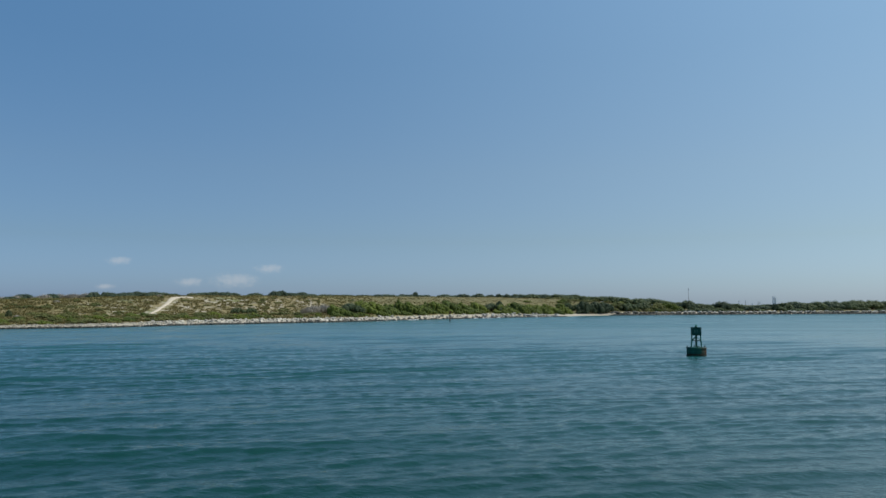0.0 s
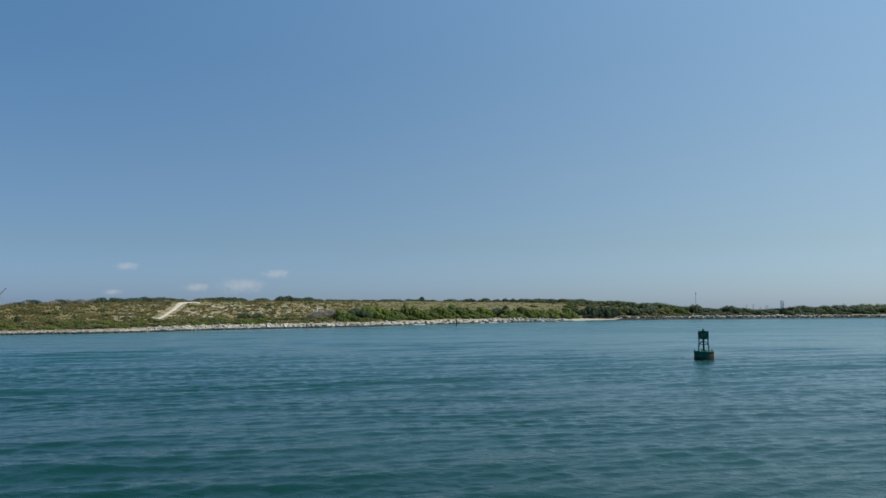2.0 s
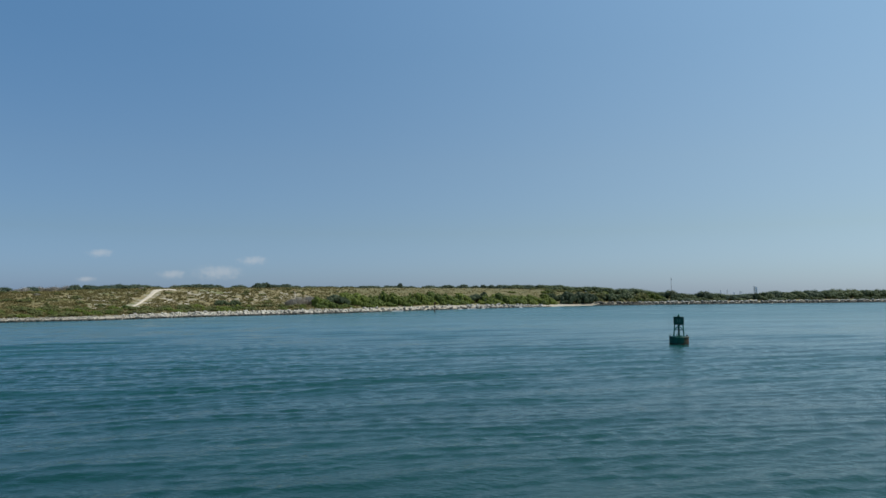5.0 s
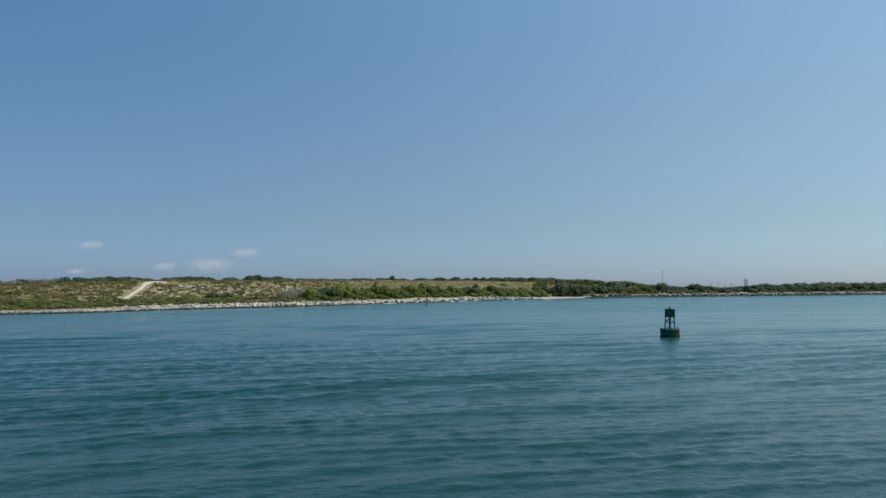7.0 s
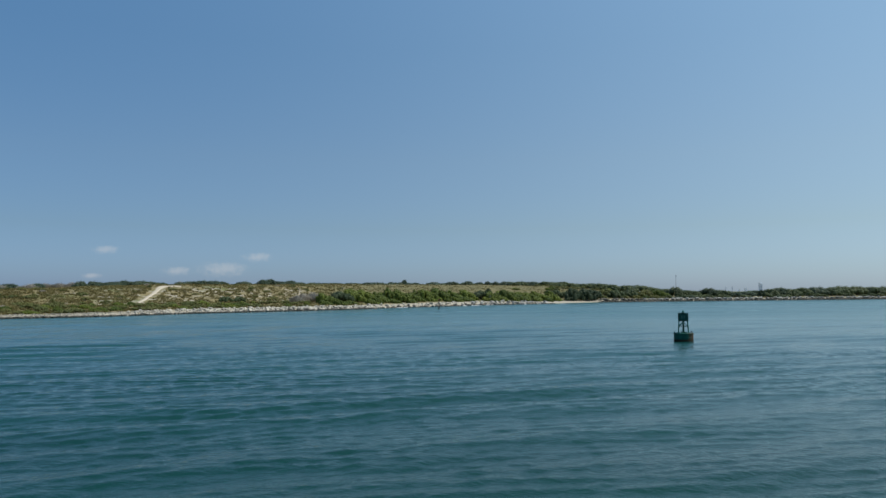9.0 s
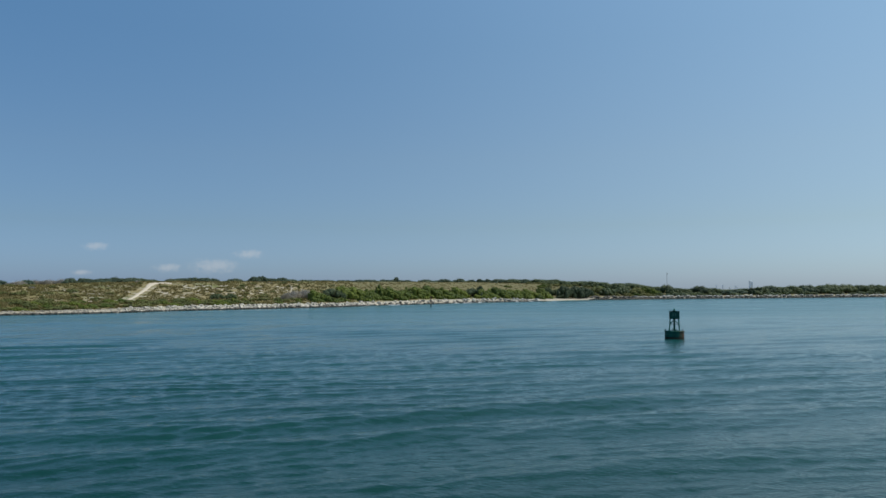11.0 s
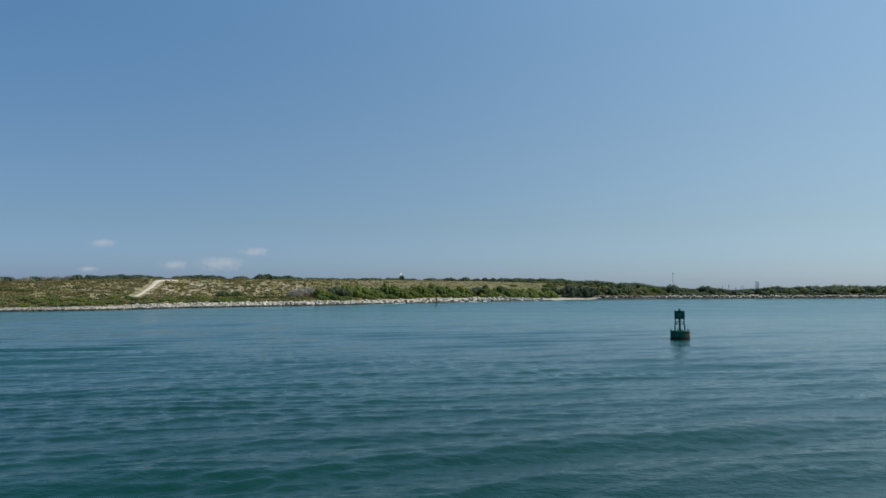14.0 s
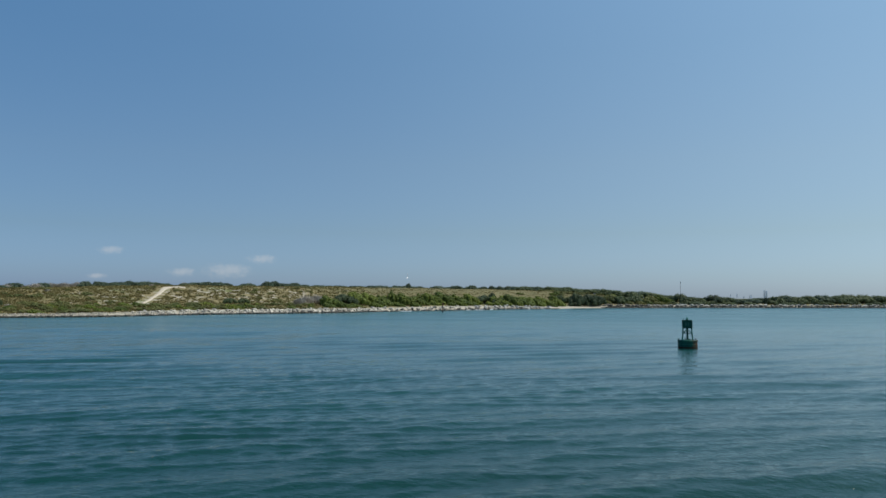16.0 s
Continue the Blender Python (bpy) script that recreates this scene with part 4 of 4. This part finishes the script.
def build_rocket():
    rocket = tagged(new("rocket"), "far white rocket climbing on a bright flame", "rocket")
    bm = bmesh.new()
    lathe(bm, [(0.9, 6), (0.9, 24), (0.9, 27), (0.7, 29), (0.1, 31)], 14)
    part("body", bm, WHITE_SKIN, rocket)
    for k in range(4):
        bm = bmesh.new()
        block(bm, (1.2 * math.cos(k * 1.5708), 1.2 * math.sin(k * 1.5708), 7.5), (1.2, 0.12, 2.2), 0.02, 90 * k)
        part("fin", bm, WHITE_SKIN, rocket)
    bm = bmesh.new()
    lathe(bm, [(0.3, -3), (1.0, -2), (1.9, 0.5), (2.0, 3.5), (0.8, 6.4)], 14)
    part("flame", bm, FLAME, rocket, "bright yellow-white exhaust flame")
    return rocket


def build_cloud(bearing, rise, wide, high, seed):
    """A flat far cumulus, thin at its edges: a rounded sheet of vapour."""
    far, rng = 4600.0, np.random.RandomState(seed)
    nx, nz = 28, 12
    verts = []
    for j in range(nz):
        for i in range(nx):
            u, v = i / (nx - 1) * 2 - 1, j / (nz - 1) * 2 - 1
            bulge = max(0.0, 1 - u * u - v * v) ** 0.5
            verts.append((u * wide / 2, -bulge * high * 0.5 + rng.normal(0, 0.6), v * high / 2))
    faces = [(j * nx + i, j * nx + i + 1, (j + 1) * nx + i + 1, (j + 1) * nx + i) for j in range(nz - 1) for i in range(nx - 1)]
    ob = new("cloud", mesh_of("cloud", verts, faces, CLOUD, True))
    ob.matrix_basis = pose(bearing * far, far, 4.7 + rise * far, 0, 0, math.degrees(-math.atan(bearing)))
    ob.visible_shadow = False
    return tagged(ob, "small hazy white cloud low over the horizon", "cloud", "low clouds")


build_distance()
for i, (x, rise, w, h) in enumerate([(-0.3, 0.0345, 380, 120), (-0.365, 0.0325, 220, 75), (-0.25, 0.0515, 230, 80), (-0.468, 0.0635, 200, 70), (-0.487, 0.0265, 140, 45)]):
    build_cloud(x, rise, w, h, i)


# ---- rocks ----
def rock_mesh(seed, mat):
    """An angular boulder about 1 m across."""
    rng, bm = random.Random(seed), bmesh.new()
    for i in range(15):
        v = Vector((rng.gauss(0, 1), rng.gauss(0, 1), rng.gauss(0, 1))).normalized() * rng.uniform(0.42, 0.56)
        bm.verts.new((v.x * 1.15, v.y * 0.95, v.z * 0.8))
    made = bmesh.ops.convex_hull(bm, input=bm.verts)
    bmesh.ops.delete(bm, geom=[v for v in bm.verts if not v.link_faces], context="VERTS")
    me = bpy.data.meshes.new("rock")
    bm.to_mesh(me)
    bm.free()
    me.materials.append(mat)
    return me


SLABS = [rock_mesh(160 + i, JETTY_ROCK) for i in range(9)]
WET_STONE = [rock_mesh(180 + i, WET_ROCK) for i in range(9)]
WHITE = [rock_mesh(100 + i, WHITE_ROCK) for i in range(9)]
GREY_STONE = [rock_mesh(130 + i, GREY_ROCK) for i in range(9)]


def along_shore(x):
    """The waterline's y at x and its direction."""
    for (ax, ay), (bx, by) in zip(SHORE, SHORE[1:]):
        if ax <= x <= bx:
            d = Vector((bx - ax, by - ay)).normalized()
            return ay + (by - ay) * (x - ax) / (bx - ax), d


def scatter(a, b, count, s0, s1, size, rng, low=-0.15):
    """Places, sizes and turns of stones along the shore between x = a and b, s0 to s1 metres inland."""
    out = []
    for i in range(count):
        x = a + (b - a) * (i + rng.random()) / count
        y, d = along_shore(x)
        s = rng.uniform(s0, s1)
        px, py, r = x - d.y * s, y + d.x * s, rng.uniform(*size)
        z = float(ground_z(px, py)) + 0.12 * r
        out.append(pose(px, py, max(z, low), rng.uniform(-25, 25), rng.uniform(-25, 25), rng.uniform(0, 360)) @ Matrix.Diagonal((r, r, r, 1)))
    return out


def joined(name, meshes, places, label, category="rocks"):
    verts, faces = [], []
    for i, m in enumerate(places):
        me, k = meshes[i % len(meshes)], len(verts)
        verts += [m @ v.co for v in me.vertices]
        faces += [[k + j for j in p.vertices] for p in me.polygons]
    return tagged(new(name, mesh_of(name, verts, faces, meshes[0].materials[0])), label, category, kind="stuff")


rng = random.Random(12)
joined("shore_rubble", WHITE, scatter(-120, -60, 1900, 0.1, 4.2, (0.14, 0.42), rng), "small pale stones along the low shore", "stones")
joined("bank_stones", WHITE, scatter(-64, -16, 520, 0.2, 3.0, (0.35, 0.75), rng) + scatter(-16, 48, 150, 0.6, 4.5, (0.3, 0.8), rng), "pale broken stones between the boulders", "stones")
joined("shore_stones", WET_STONE, scatter(-120, -18, 760, -0.7, 0.5, (0.45, 0.9), rng, 0.1) + scatter(-18, 50, 330, -0.6, 0.9, (0.4, 0.9), rng, 0.05), "dark wet stones at the waterline", "stones")
joined("jetty_rubble", WET_STONE, scatter(76, 330, 1500, -0.7, 1.6, (0.7, 1.25), rng, 0.1), "dark weedy stones at the foot of the long jetty")
joined("jetty_crest", WHITE, scatter(76, 330, 600, 2.8, 4.2, (0.3, 0.7), rng), "pale rocks on the crest of the jetty")
jetty = tagged(new("rock_jetty"), "long jetty of pale flat-topped stone blocks over dark rubble", "jetty", kind="structure")
at = 77.0
while at < 300:
    y, d = along_shore(at)
    wide, deep = rng.uniform(1.9, 4.2), rng.uniform(1.4, 2.0)
    off = rng.uniform(1.3, 2.3)
    block_stone = new("block", SLABS[rng.randrange(len(SLABS))] if at > 100 or rng.random() < 0.1 else GREY_STONE[rng.randrange(9)])
    block_stone.parent = jetty
    block_stone.matrix_basis = pose(at - d.y * off, y + d.x * off, rng.uniform(1.15, 1.4), rng.uniform(-9, 9), rng.uniform(-10, 10), math.degrees(math.atan2(d.y, d.x)) + rng.uniform(-14, 14)) @ Matrix.Diagonal((wide, deep, rng.uniform(1.1, 1.6), 1))
    at += (wide * 0.95 + rng.choice((0.1, 0.2, 0.5, 1.1))) * d.x
# small waves break along the foot of the bank
foam = bmesh.new()
for i in range(8):
    x = rng.uniform(-30, 46)
    y, d = along_shore(x)
    long, off = rng.uniform(0.8, 3.0), rng.uniform(-1.6, -0.8)
    bmesh.ops.create_icosphere(foam, subdivisions=2, radius=1, matrix=pose(x - d.y * off, y + d.x * off, 0.05, 0, 0, math.degrees(math.atan2(d.y, d.x))) @ Matrix.Diagonal((long, 0.35, rng.uniform(0.06, 0.13), 1)))
tagged(part("shore_foam", foam, FOAM), "thin white foam of small waves at the stones", "foam", kind="stuff")
boulder = new("boulder", WHITE[3])
boulder.matrix_basis = pose(*from_eye(-0.4115, 20.5), float(ground_z(*from_eye(-0.4115, 20.5))) + 0.2, 10, 5, 40) @ Matrix.Diagonal((1.1, 0.9, 0.9, 1))
tagged(boulder, "single pale limestone boulder at the foot of the path", "boulder")
revetment = tagged(new("rock_revetment"), "bank of pale limestone boulders along the shore", "boulders", kind="structure")
for meshes, places in ((WHITE, scatter(-65, -15, 190, 0.5, 2.8, (0.7, 1.3), rng) + scatter(-22, 44, 44, 0.9, 3.6, (0.8, 1.6), rng)), (GREY_STONE, scatter(-40, 48, 90, -0.3, 1.8, (0.7, 1.5), rng)), (SLABS, scatter(16, 48, 34, 0.4, 3.4, (0.9, 1.9), rng))):
    for i, m in enumerate(places):
        rock = new("rock", meshes[i % len(meshes)])
        rock.parent, rock.matrix_basis = revetment, m

buoy = build_buoy()
build_pile()
rocket = build_rocket()


def motions():
    # the sea drifts past, the buoy nods in the swell, the rocket climbs
    run = [(t, SWELL_SPEED * t) for t in (0, 8, 16)]
    walk(water, [(t, pose(far * math.cos(HEADING), far * math.sin(HEADING), 0)) for t, far in run])
    nods = [(0.0, 0.4, 0.0, -0.018), (0.5, 1.43, 1.04, -0.013), (1.0, 2.81, 1.04, -0.01), (1.5, 2.12, -0.01, 0.007), (2.0, 0.23, -1.05, 0.027), (2.5, -1.49, -1.03, 0.011), (3.0, -2.12, 0.02, 0.002), (3.5, -0.23, 1.05, -0.024), (4.0, -0.74, 1.03, -0.006), (6.5, 1.15, 1.06, -0.036), (7.0, 0.4, 1.01, -0.012), (7.5, 0.4, -0.05, 0.017), (8.0, 1.15, -1.07, 0.035), (8.5, 0.4, -1.01, 0.036), (9.0, -0.06, 0.06, 0.036), (11.5, 1.15, -1.0, 0.003), (12.0, -0.63, 0.08, -0.0), (12.5, -2.64, 1.08, 0.006), (13.0, -1.83, 0.99, 0.006), (13.5, -1.72, -0.09, 0.017), (14.0, -0.57, -1.08, 0.006), (14.5, -0.17, -0.99, 0.009), (15.0, 1.49, 0.1, -0.01), (15.5, -0.57, 1.09, -0.016), (16.0, -0.97, 0.98, 0.006)]
    walk(buoy, [(t, pose(23.86, 66.0, lift, pitch, roll, 0)) for t, roll, pitch, lift in nods])
    climb = [(0, 2), (8, 2), (9.5, 8), (11, 26), (12.2, 52), (13.3, 80), (13.7, 90), (14.3, 102), (15, 113), (15.5, 118), (16, 123)]
    walk(rocket, [(t, pose(-0.0405 * 4500 - 0.03 * z, 4500, z)) for t, z in climb])


motions()
